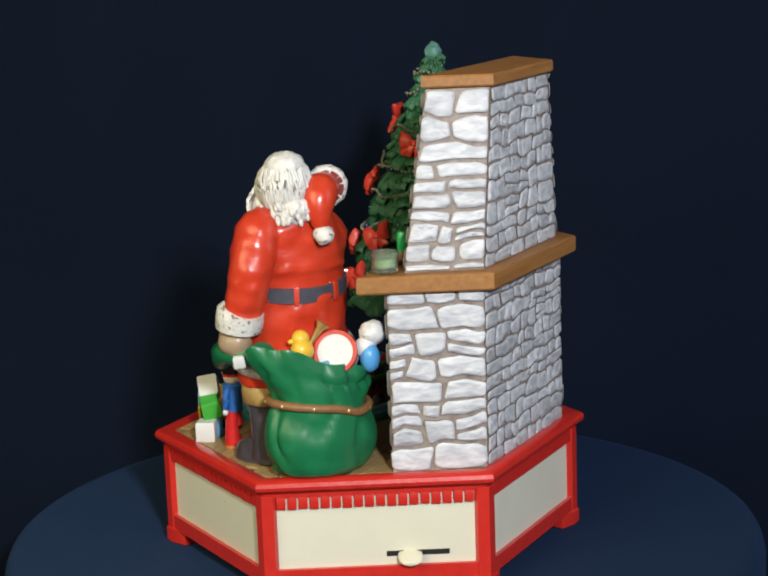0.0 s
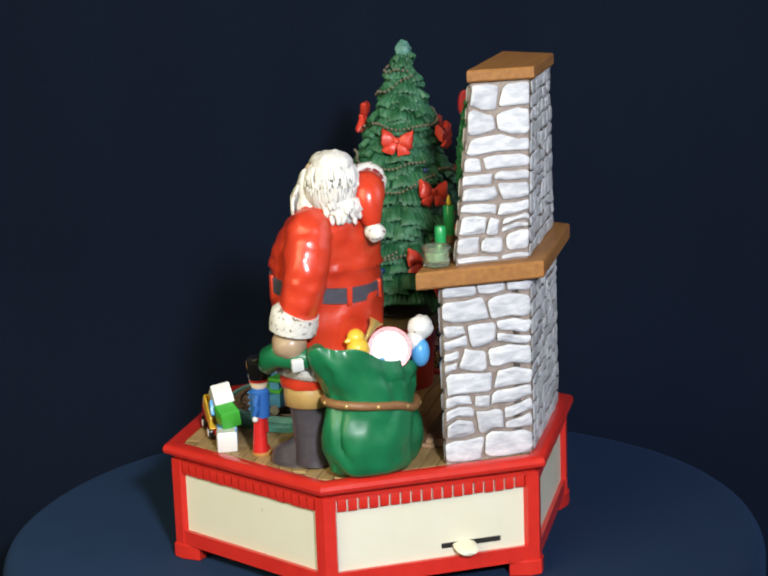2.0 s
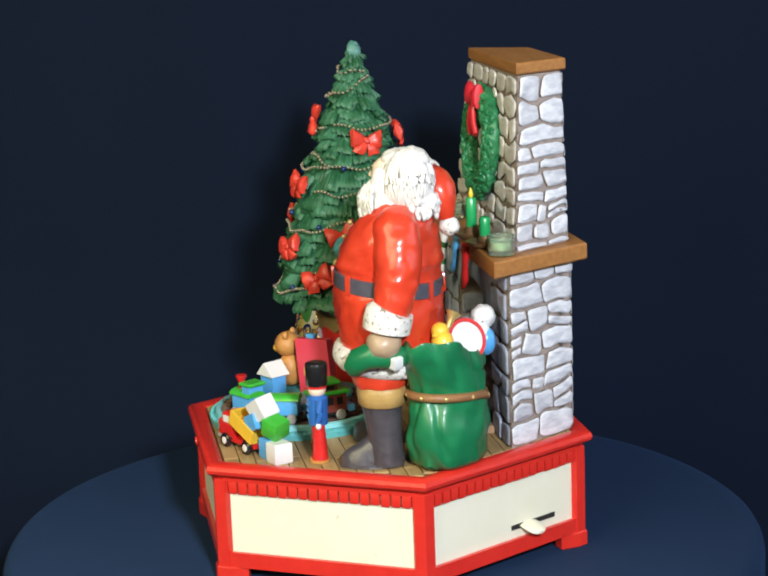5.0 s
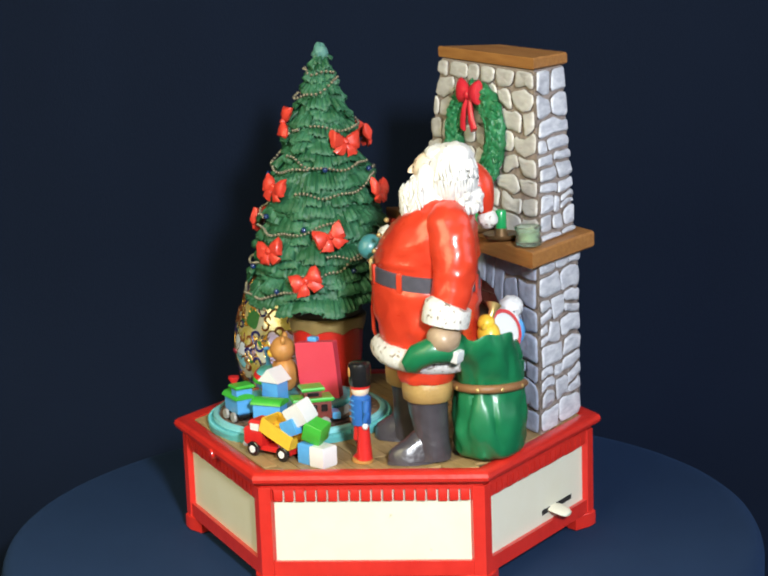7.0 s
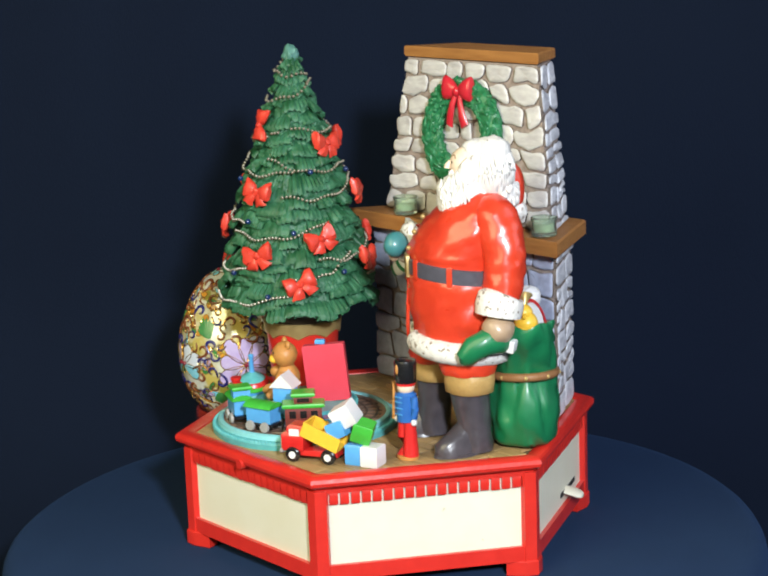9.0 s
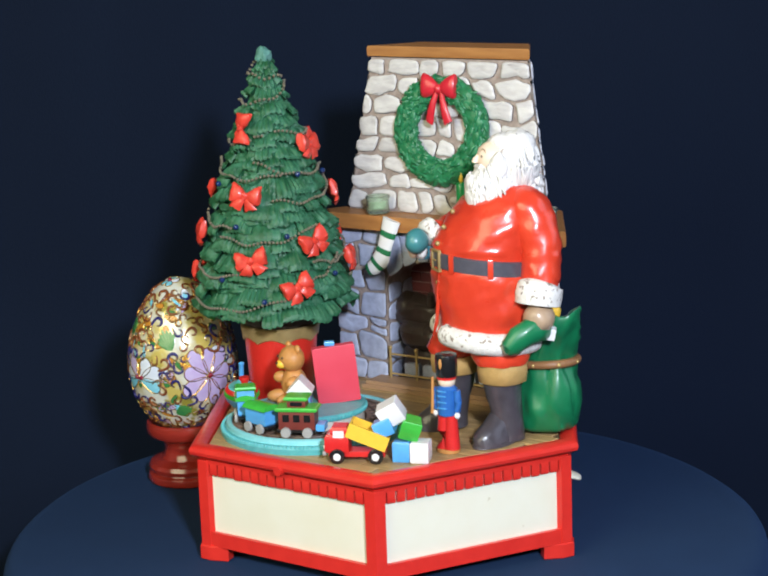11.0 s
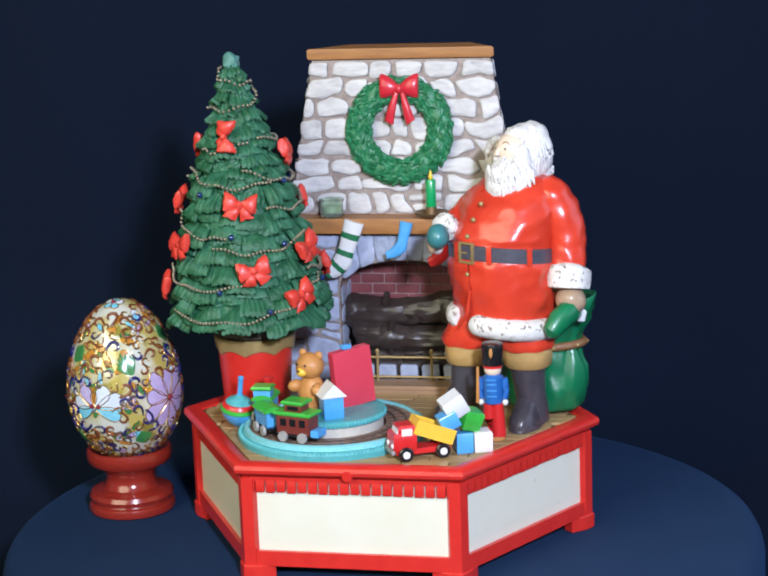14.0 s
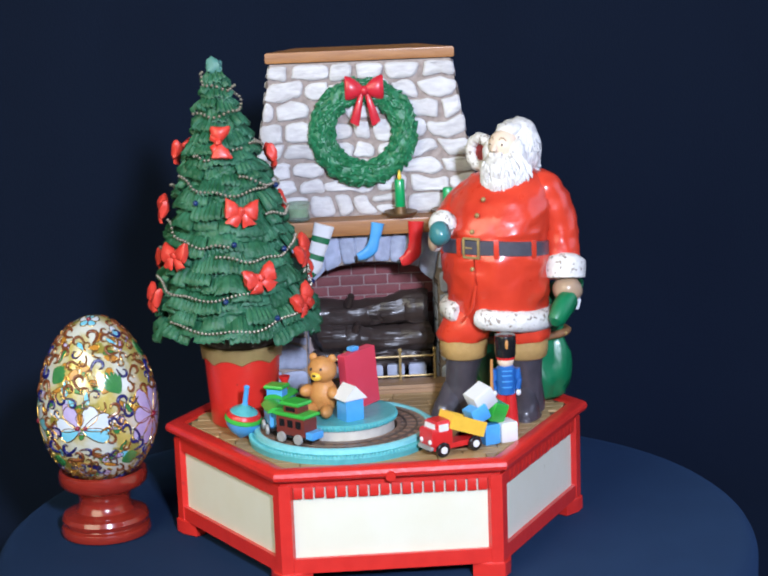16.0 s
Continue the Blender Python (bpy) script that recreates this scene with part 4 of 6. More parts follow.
def figurine():
    mats = [COAT, FUR, HAIR, SKIN, BELT, BOOT, TAN, GLOVE, TEAL, GOLD, EYEDARK, CAP_SHADE]
    C, F, H, S, B, O, T, G, E, R, D = range(11)
    f = Form()
    body = [(104, 61, -4.5, 23, 21), (110, 61, -4.5, 25.2, 23.2), (120, 61, -5, 26.2, 24), (130, 60.5, -5.5, 27.4, 25.2), (139, 60.3, -5.8, 27.8, 25.6), (143, 60.3, -5.6, 26.8, 24.8), (149, 60.6, -5.4, 26.6, 24.4), (153, 61, -5.0, 27.4, 24.4), (160, 62.4, -4.2, 27.2, 22.8), (167, 64.4, -3.0, 26.0, 20.2), (173, 66.4, -1.6, 23.6, 17.2), (178, 68, -0.6, 19.0, 14), (182, 69, 0.2, 13, 11)]
    fine = []
    for lo, hi in zip(body, body[1:]):
        fine += [tuple(a + (b - a) * k / 3 for a, b in zip(lo, hi)) for k in range(3)]
    rings = []
    for z, cx, cy, rx, ry in fine + [body[-1]]:
        g = oval(cx, cy, z, rx, ry, -30, 56)
        calm = 0.3 if 139.5 < z < 151.5 else 1.0
        rings.append([tuple(Vector(p) + (Vector(p) - Vector((cx, cy, z))) * calm * (0.05 * noise.noise(Vector(p) * 0.08) + 0.045 * noise.noise(Vector((p[0] * 0.11, p[1] * 0.11, p[2] * 0.26))) + 0.05 * max(0.0, 0.5 - abs(noise.noise(Vector((p[0] * 0.07, p[1] * 0.07, p[2] * 0.12 + 0.03 * p[0])))) * 3))) for p in g])
    f.loft(rings, C)
    # belt with its loops and buckle
    def tilted(p):
        q = Vector((p[0] - 60.4, p[1] + 5.5))
        return (p[0], p[1], p[2] - 2.2 + 3.2 * (q.normalized() @ Vector((-0.5, -0.866))))
    f.loft([[tilted(p) for p in oval(60.4, -5.5, z, 27.8 + d, 25.6 + d, -30, 56)] for z, d in ((141.7, -0.9), (142.2, 0.2), (148.9, 0.1), (149.4, -0.9))], B, False, False)
    for ang in (205, 250, 292, 335, 20, 70, 115, 160):
        a = radians(ang)
        q = turn(-30) @ Vector((27.9 * math.cos(a), 25.7 * math.sin(a), 0))
        f.box(tilted((60.4 + q.x, -5.5 + q.y, 145.4)), (1.3, 2.6, 9.4), C, 0.5, turn(ang - 30))
    a = math.atan2(-19.6, -14.2)
    bc = Vector((46.0, -25.8, 146.4))
    mb = Matrix.Rotation(a, 3, "Z")
    for u, v, su, sv in ((0, 4.8, 9.4, 1.1), (0, -4.8, 9.4, 1.1), (-4.2, 0, 1.1, 9.4), (4.2, 0, 1.1, 9.4), (-1.5, 0, 4.4, 0.8)):
        f.box(bc + mb @ Vector((0.6, u, v)), (1.6, su, sv), R, 0.35, mb)
    for z, k in ((170, 0.80), (162.5, 0.92), (154.5, 0.985), (135.5, 1.0)):
        f.blob((61 + (bc.x - 61.0) * k + (66 - 61) * max(0, (z - 155) / 20), -5 + (bc.y + 5) * k, z), (1.3, 1.3, 1.3), R, None, 10, 8)
    # crossed skirt front
    f.tube([(47, -27.4, 141), (47.5, -28.2, 128), (45.0, -27.0, 116), (40.5, -23.0, 108)], [0.7, 0.9, 0.9, 0.7], C, 8)
    # fur hem, open at the front
    pts, rad = [], []
    for i in range(61):
        t = i / 60
        a = radians(-94 + 334 * t)
        q = turn(-30) @ Vector((25.2 * math.cos(a), 23.2 * math.sin(a), 0))
        w = 1 + 0.06 * noise.noise(Vector((i * 0.7, 0, 4)))
        pts.append((61 + q.x * 1.0, -4.5 + q.y * 1.0, 108.6 + 2.6 * math.cos(a - 3.6)))
        rad.append(5.6 * w * (0.75 if i in (0, 60) else 1))
    f.tube(pts, rad, F, 14)
    # legs, fleece tops and boots
    for hip, knee, ankle, toe, heel in (((68, -8), (73, -13), (75, -12), (70.5, -33), (74.5, -4)), ((52, -5), (43, -7), (38.5, -6), (27.0, -19), (40.5, -1))):
        f.loft([oval(*hip, 114, 15, 15, 0), oval((hip[0] + knee[0]) / 2, (hip[1] + knee[1]) / 2, 106, 15.2, 14.5, 0), oval(*knee, 99, 14.2, 13.6, 0), oval(*knee, 96, 13.0, 12.5, 0)], C)
        k2 = (knee[0] * 0.9 + ankle[0] * 0.1, knee[1] * 0.9 + ankle[1] * 0.1)
        f.loft([oval(*k2, 98.4, 10.5, 10, 0), oval(*k2, 97.6, 12.0, 11.8, 0, 36, 0.01), oval(*k2, 92, 12.4, 12.0, 0, 36, 0.02), oval(*k2, 86.8, 11.8, 11.4, 0, 36, 0.03), oval(*k2, 85.8, 10, 9.8, 0)], T)
        d = Vector((toe[0] - heel[0], toe[1] - heel[1]))
        L = d.length
        d.normalize()
        ang = math.degrees(math.atan2(d.y, d.x))
        sh = [oval(knee[0] * (1 - t) + ankle[0] * t, knee[1] * (1 - t) + ankle[1] * t, z, r * 1.04, r, ang, 36, w, 4, z) for z, r, t, w in ((88, 9.6, 0, 0), (80, 8.6, 0.3, 0.02), (72, 7.9, 0.6, 0.03), (66, 7.9, 0.9, 0.03), (61, 8.3, 1, 0), (57.4, 8.3, 1, 0))]
        f.loft(sh, O)
        rings = []
        for t, w, h in ((0.0, 4.4, 6), (0.08, 6.8, 9), (0.25, 7.9, 15), (0.42, 7.6, 18), (0.56, 7.4, 14.5), (0.7, 7.4, 11.0), (0.84, 6.6, 9.0), (0.94, 4.8, 7.2), (1.0, 2.2, 4)):
            c = Vector(heel).lerp(Vector(toe), t)
            side = Vector((-d.y, d.x))
            rings.append([(c.x + side.x * w * math.cos(b), c.y + side.y * w * math.cos(b), 56.5 + max(0.0, h * (math.sin(b) if math.sin(b) > 0 else 0.05 * math.sin(b))) + 0.1) for b in [2 * math.pi * j / 24 for j in range(24)]])
        f.loft(rings, O)
        f.loft([[(p[0] * 1.0, p[1], 57.9) for p in oval(heel[0] + d.x * L / 2, heel[1] + d.y * L / 2, 0, L / 2 + 0.5, 7.9, ang, 32)], [(p[0], p[1], 56.3) for p in oval(heel[0] + d.x * L / 2, heel[1] + d.y * L / 2, 0, L / 2 + 0.7, 8.1, ang, 32)]][::-1], O)
    # arm that hangs with the sack in its hand
    f.tube(*eased([(80, -4.0, 175), (84.6, -5.6, 171), (89.6, -6, 162), (92.6, -6.6, 152), (93.4, -8.6, 143), (93.6, -11.5, 133)], [8, 10.8, 10.8, 10.0, 9.6, 9.0], 7), C, 32)
    f.blob((84.2, -5.2, 170.5), (11.0, 10.6, 10.2), C, None, 24, 14, 0.05, 0.15)
    f.tube([(94.8, -11.0, 136.6), (94.7, -11.5, 135.6), (94.2, -12.6, 130.8), (94.0, -13.4, 126.6), (94.0, -13.6, 125.8)], [8.5, 11.0, 11.4, 11.0, 8.5], F, 24)
    f.blob((95.6, -15, 120.5), (7.6, 8.2, 7.6), G, None, 20, 12, 0.1, 0.2)
    # arm that reaches to the mantel
    f.tube(*eased([(55, 5, 172), (50, 8, 168), (42.5, 8, 161.5), (36.2, -1.0, 156.5), (33.4, -8, 155.5)], [8.0, 8.8, 8.0, 7.0, 6.6], 6), C, 28)
    f.tube([(34.2, -8.5, 157.4), (33.8, -9.5, 157), (32.4, -13.0, 155.8), (31.8, -14.4, 155.2)], [5.8, 7.4, 7.2, 5.8], F, 20)
    f.blob((30.6, -20.2, 153.4), (5.6, 6.4, 6.4), E, None, 20, 12, 0.06, 0.2)
    f.blob((27.2, -18.4, 149.4), (2.6, 3.4, 5.2), G, None, 12, 8)
    f.blob((29, -14, 147), (3.2, 3.0, 4.0), F, None, 12, 8, 0.15, 0.4)
    # soft creases in the cloth
    cloth = {i for q, mi in zip(f.f, f.m) if mi == C for i in q}
    for i in cloth:
        p = Vector(f.v[i])
        w = noise.noise_vector(p * 0.17) * 1.0 + noise.noise_vector(Vector((p.x * 0.12, p.y * 0.12, p.z * 0.3))) * 0.3
        k = 0.12 if 138 < p.z < 153 and p.x < 90 else 1.0
        f.v[i] = tuple(p + w * k)
    for i in {i for q, mi in zip(f.f, f.m) if mi == O for i in q}:
        p = Vector(f.v[i])
        w = noise.noise_vector(Vector((p.x * 0.14, p.y * 0.14, p.z * 0.32))) * 1.0
        f.v[i] = (p.x + w.x, p.y + w.y, max(56.4, p.z + w.z * 0.5 * (p.z > 60)))
    # head: hair combed back, pale face, full beard
    hc = Vector((73.2, 2.6, 191.4))
    f.blob(hc, (11.6, 12.0, 14.4), H, turn(-40), 40, 24, 0.06, 0.3)
    f.blob((74.2, 3.4, 200.0), (9.6, 9.6, 7.4), H, turn(-40), 32, 16, 0.10, 0.35)
    f.blob((69.6, -1.0, 201.6), (7.0, 7.6, 4.6), H, turn(-40), 28, 14, 0.18, 0.4)
    f.blob((74.0, 7.0, 180.6), (10.8, 10.2, 7.6), H, turn(-40), 32, 16, 0.25, 0.4)
    fc = Vector((65.8, -4.6, 194.4))
    f.blob(fc, (8.0, 7.8, 8.2), S, turn(40), 28, 16)

    def on_face(az, z, k=1.0):
        rz = math.sqrt(max(0.05, 1 - ((z - fc.z) / 8.2) ** 2))
        return Vector((fc.x + 7.9 * k * rz * math.cos(radians(az)), fc.y + 7.9 * k * rz * math.sin(radians(az)), z))
    f.tube([on_face(-131, 196, 0.95), on_face(-131, 194, 1.12), on_face(-131, 192.6, 1.18)], [1.0, 1.5, 1.7], S, 12)
    for s in (-1, 1):
        f.blob(on_face(-131 + 27 * s, 195.7, 0.97), (0.6, 0.6, 0.6), D, None, 10, 8)
        f.tube([on_face(-131 + k * s, z, 1.0) for k, z in ((12, 198.0), (24, 199.2), (36, 198.8), (44, 197.4))], [0.25, 0.5, 0.45, 0.2], G, 8)
        f.tube([on_face(-131 + k * s, z, 1.06) for k, z in ((2, 190.2), (18, 190.4), (36, 188.6), (46, 186.6))], [1.3, 2.1, 1.8, 0.8], H, 10)
        side = Vector((math.cos(radians(-131 + 75 * s)), math.sin(radians(-131 + 75 * s)), 0))
        f.blob(fc + side * 7.6 + Vector((1.5, 1.5, -5.5)), (5.0, 5.0, 9.0), H, None, 20, 14, 0.22, 0.45)
    f.blob((64.8, -7.0, 183.6), (9.6, 11.2, 8.0), H, turn(40), 32, 18, 0.12, 0.4)
    f.blob((63.0, -9.4, 177.4), (8.6, 10.6, 8.6), H, turn(40), 32, 18, 0.16, 0.4)
    f.blob((71.6, -8.4, 181.0), (8.4, 6.4, 7.6), H, turn(10), 28, 16, 0.16, 0.4)
    lr = random.Random(21)
    # long strands from the crown to the nape
    for i in range(40):
        az = radians(-60 + 265 * (i + lr.uniform(-0.3, 0.3)) / 40)
        q = Vector((11.9 * math.cos(az), 12.1 * math.sin(az), 0))
        pts = []
        for j in range(7):
            z = 203.0 - 4.0 * j + lr.uniform(-0.4, 0.4)
            k = math.sqrt(max(0.12, 1 - ((z - hc.z) / 14.9) ** 2)) * 1.01
            w = turn(2.5 * math.sin(j * 1.1 + i)) @ q
            pts.append(Vector((hc.x, hc.y, z)) + w * k)
        f.tube(pts, [0.3, 0.8, 0.95, 1.0, 1.05, 1.1, 0.8], H, 6)
    for i in range(46):
        az = radians(lr.uniform(-40, 200))
        q = Vector((74.0 + 10.6 * math.cos(az), 6.0 + 10.2 * math.sin(az), lr.uniform(176, 184)))
        f.blob(q, (1.3, 1.3, 2.6), H, Euler((lr.uniform(-0.5, 0.5), lr.uniform(-0.5, 0.5), 0)).to_matrix(), 8, 6)
    for i in range(210):
        u = lr.uniform(-1, 2.0)
        z = lr.uniform(173.5, 188) + max(0.0, u - 0.5) * 5.5
        w = min(u, 1.0)
        o = Vector((-0.66, -0.75, 0)) * 9.2 * math.sqrt(1 - (0.95 * w) ** 2) + Vector((0.75, -0.66, 0)) * w * 10.2 + Vector((8.5, 2.5, 0)) * (u - w)

        def lie(zz):
            k = math.sqrt(max(0.25, 1 - (max(0.0, 177.4 - zz) / 10.5) ** 2)) * (1 - 0.05 * max(0.0, zz - 184))
            return Vector((63.4, -8.8, zz)) + o * k
        f.tube([lie(z), lie(z - 2.0) + Vector((0.5, -0.2, 0)), lie(z - 4.2) + Vector((0.4 * w + 0.5, 0, 0))], [0.45, 0.95, 0.35], H, 6)
    # cap pushed off the back of the head, open, with its fur band and bobble
    f.tube(*eased([(57.0, 15.0, 188.6), (61.0, 15.6, 188.4), (65.6, 16.6, 187.4), (69.6, 18.2, 184.4), (71.8, 19.6, 178.6), (72.2, 20.6, 172.5)], [7.0, 8.0, 8.8, 8.2, 6.0, 3.8], 4), C, 28)
    ax = Vector((-0.80, -0.60, 0.05)).normalized()
    e1 = ax.cross(Vector((0, 0, 1))).normalized()
    e2 = e1.cross(ax)
    ctr = Vector((56.2, 14.6, 188.8))

    def round_(c, rad, k=28):
        return [c + rad * (math.cos(2 * math.pi * j / k) * e1 + math.sin(2 * math.pi * j / k) * e2) for j in range(k)]
    f.loft([round_(ctr - ax * 3, 8.0), round_(ctr + ax * 0.5, 8.0), round_(ctr + ax * 0.5, 6.6), round_(ctr - ax * 0.6, 5.4), round_(ctr - ax * 1.0, 3.0)], 11)
    f.tube(round_(ctr, 7.3), [3.0 + 0.3 * math.sin(j * 2.3) for j in range(28)], F, 10, closed=True, up=ax)
    f.blob((72.6, 21.8, 169), (4.9, 4.9, 4.7), F, None, 18, 12, 0.16, 0.5)
    return solo("figurine", f, mats, (60, -5, 56.4), "glossy painted bearded figurine in a red coat with white fur trim", "figurine", sharp=60)


figurine()


# ---- the green sack and the toys in it ----
SC, TDIR, NDIR = Vector((77.0, 18.0)), Vector((-0.82, 0.572)), Vector((0.572, 0.82))


def sack():
    ob = thing("toy_sack", (78, 15.5, 56.4), "bulging green sack tied with a brown cord, full of toys", "sack")
    f = Form()
    rings = []
    prof = [(56.5, 15, 12, 0, 0), (58.0, 21, 15.6, 0, 0), (60.5, 24.2, 17.4, 0, 0), (64, 26.4, 18.4, 0, 0), (68, 27.6, 18.8, 0, 0), (72, 28.0, 18.8, 0, 0), (76, 27.8, 18.4, 0, -0.02), (80, 27.0, 17.9, 0, -0.03), (84, 25.8, 17.4, 0, -0.05), (87, 24.4, 16.8, 0, -0.07), (90, 23.4, 16.1, 0, -0.08), (93, 24.2, 16.3, -0.3, -0.09), (97, 26.0, 16.5, -0.8, -0.12), (101, 27.4, 16.6, -1.5, -0.15), (103.4, 27.4, 15.6, -2.0, -0.17), (105.0, 29.4, 16.6, -2.3, -0.19), (108, 31.2, 16.4, -2.8, -0.21), (111.5, 32.0, 15.4, -3.2, -0.23), (112.8, 31.4, 14.6, -3.2, -0.23), (110.8, 29.6, 13.4, -3, -0.22), (104, 26, 12.6, -1.5, -0.15), (98, 22, 12, 0, -0.1)]
    n = 96
    for z, rt, rn, du, sl in prof:
        ring = []
        for j in range(n):
            a = 2 * math.pi * j / n
            soft = noise.noise(Vector((math.cos(a) * 2.0, math.sin(a) * 2.0, z * 0.05)))
            crease = max(0.0, 1 - 4.2 * abs(noise.noise(Vector((math.cos(a) * 1.5 + 3, math.sin(a) * 1.5, z * 0.055 + 0.5 * math.sin(a))))))
            pleat = abs(math.sin(3.5 * a + z * 0.06 + 0.8 * math.sin(2 * a)))
            near = math.exp(-((z - 92) / 13) ** 2)
            fold = 1 + 0.06 * soft - 0.115 * crease * (0.5 if z < 62 else 1) + 0.05 * (pleat - 0.6) * near + 0.03 * math.sin(5 * a + z * 0.2) * (z > 100)
            u, w = rt * fold * math.cos(a) + du, rn * fold * math.sin(a)
            p = SC + TDIR * u + NDIR * w
            ring.append((p.x, p.y, max(56.4, z + sl * 1.15 * u + (1.7 * math.sin(3 * a + 1) + 0.9 * math.sin(7 * a) if z > 102.5 else 0))))
        rings.append(ring)
    part("bag", f.loft(rings), SACK, ob, "smooth green sack with moulded folds", 60)
    pts = []
    for j in range(48):
        a = 2 * math.pi * j / 48
        u, w = 24.6 * math.cos(a), 16.6 * math.sin(a)
        p = SC + TDIR * u + NDIR * w
        pts.append((p.x, p.y, 90.4 - 0.13 * u - 2.6 * math.exp(-((u - 14) / 8) ** 2) * (w > 0)))
    part("cord", Form().tube(pts, 2.1, 0, 10, closed=True), ROPE, ob, "twisted brown cord")
    for j in range(0, 48, 5):
        x, y, z = pts[j]
        o = (Vector((x, y)) - SC).normalized() * 1.5
        part("stud", Form().blob((x + o.x, y + o.y, z), (1.1, 1.1, 1.1), 0, None, 8, 6), BRASS, ob)
    # the gathered corner that the hand holds
    f = Form().tube([(94, -6, 113.5), (96.0, -13, 114.5), (94.5, -20.5, 115.5), (90.5, -26.0, 112.5), (87.5, -28.5, 107.5), (86.5, -29, 105)], [4.2, 5.0, 5.5, 5.2, 4.2, 1.6], 0, 18, 1.15)
    part("gathered_corner", f, SACK, ob, "bunched green corner of the sack")
    part("tag", Form().box((99.6, -10.5, 112.2), (4.0, 5.4, 6.0), 0, 0.6, Euler((0.1, 0.2, 0.5)).to_matrix()), WHITE, ob, "white lining turned out")


sack()


def sack_toys():
    ax = Vector((0.86, 0.30, 0.36)).normalized()
    q = ax.to_track_quat("Z", "Y").to_matrix().to_4x4()
    c = Vector((75.0, 26.8, 113.6))
    m = Matrix.Translation(c) @ q
    ob = thing("toy_drum", (76, 27.6, 104), "white toy drum with a red hoop in the sack", "toy drum")
    part("shell", moved(Form().lathe((0, 0, 0), [(9.4, -8), (9.6, -6), (9.6, 2), (9.2, 2.4)], 0, 32), m), WHITE, ob)
    part("hoop", moved(Form().lathe((0, 0, 0), [(8.8, 1.2), (10.2, 1.4), (10.6, 2.6), (10.2, 3.8), (8.4, 3.8)], 0, 36, None, False, False), m), TOYRED, ob)
    part("drumhead", moved(Form().lathe((0, 0, 0), [(9.4, 2.2), (9.0, 3.1), (4, 3.2), (0.2, 3.2)], 0, 32), m), WHITE, ob)
    d = Form()
    d.blob((62.8, 39.4, 121.6), (6.0, 6.0, 5.8), 0, None, 20, 12, 0.18, 0.5)
    d.blob((65.6, 37.0, 115.0), (5.2, 5.2, 5.2), 0, None, 16, 10)
    d.blob((66.5, 39.8, 110.5), (5.0, 4.6, 7.0), 1, None, 16, 10)
    d.blob((68.0, 38.0, 120.8), (0.8, 0.8, 0.8), 2, None, 8, 6)
    d.blob((67.6, 41.0, 122.0), (0.8, 0.8, 0.8), 2, None, 8, 6)
    solo("toy_dog", d, [WHITE, BLUE, EYEDARK], (64, 39, 104), "white fluffy toy dog in a blue vest in the sack", "toy")
    d = Form()
    d.blob((85.5, 14.6, 116.0), (6.0, 5.4, 6.0), 0, None, 18, 12, 0.1, 0.3)
    d.blob((85.0, 13.6, 121.5), (4.4, 4.2, 4.2), 0, None, 16, 10)
    d.tube([(87.5, 11.5, 120.9), (89.4, 9.6, 120.3)], [1.6, 0.8], 0, 8)
    solo("toy_duck", d, [YELLOW], (85.5, 14.6, 104), "small yellow toy duck in the sack", "toy")
    d = Form()
    d.tube([(84, 13, 112), (80.5, 18.0, 121), (78.6, 20.6, 125.6), (77.6, 22, 128)], [0.8, 1.1, 1.9, 3.8], 0, 14)
    d.tube([(84, 13, 112), (84.5, 12.4, 110.6)], [1.0, 0.6], 0, 8)
    solo("toy_horn", d, [BRASS], (82, 16, 104), "brass toy horn sticking out of the sack", "toy horn")
    d = Form().box((82.5, 24, 106.5), (6, 7, 7), 0, 0.6, Euler((0.3, 0.2, 0.5)).to_matrix())
    solo("blue_block", d, [BLUE], (82.5, 24, 103), "blue toy block in the sack", "toy block")


sack_toys()


# ---- the ring track, the train and the toys on its middle ----
TC = Vector((-21.5, -39.5))


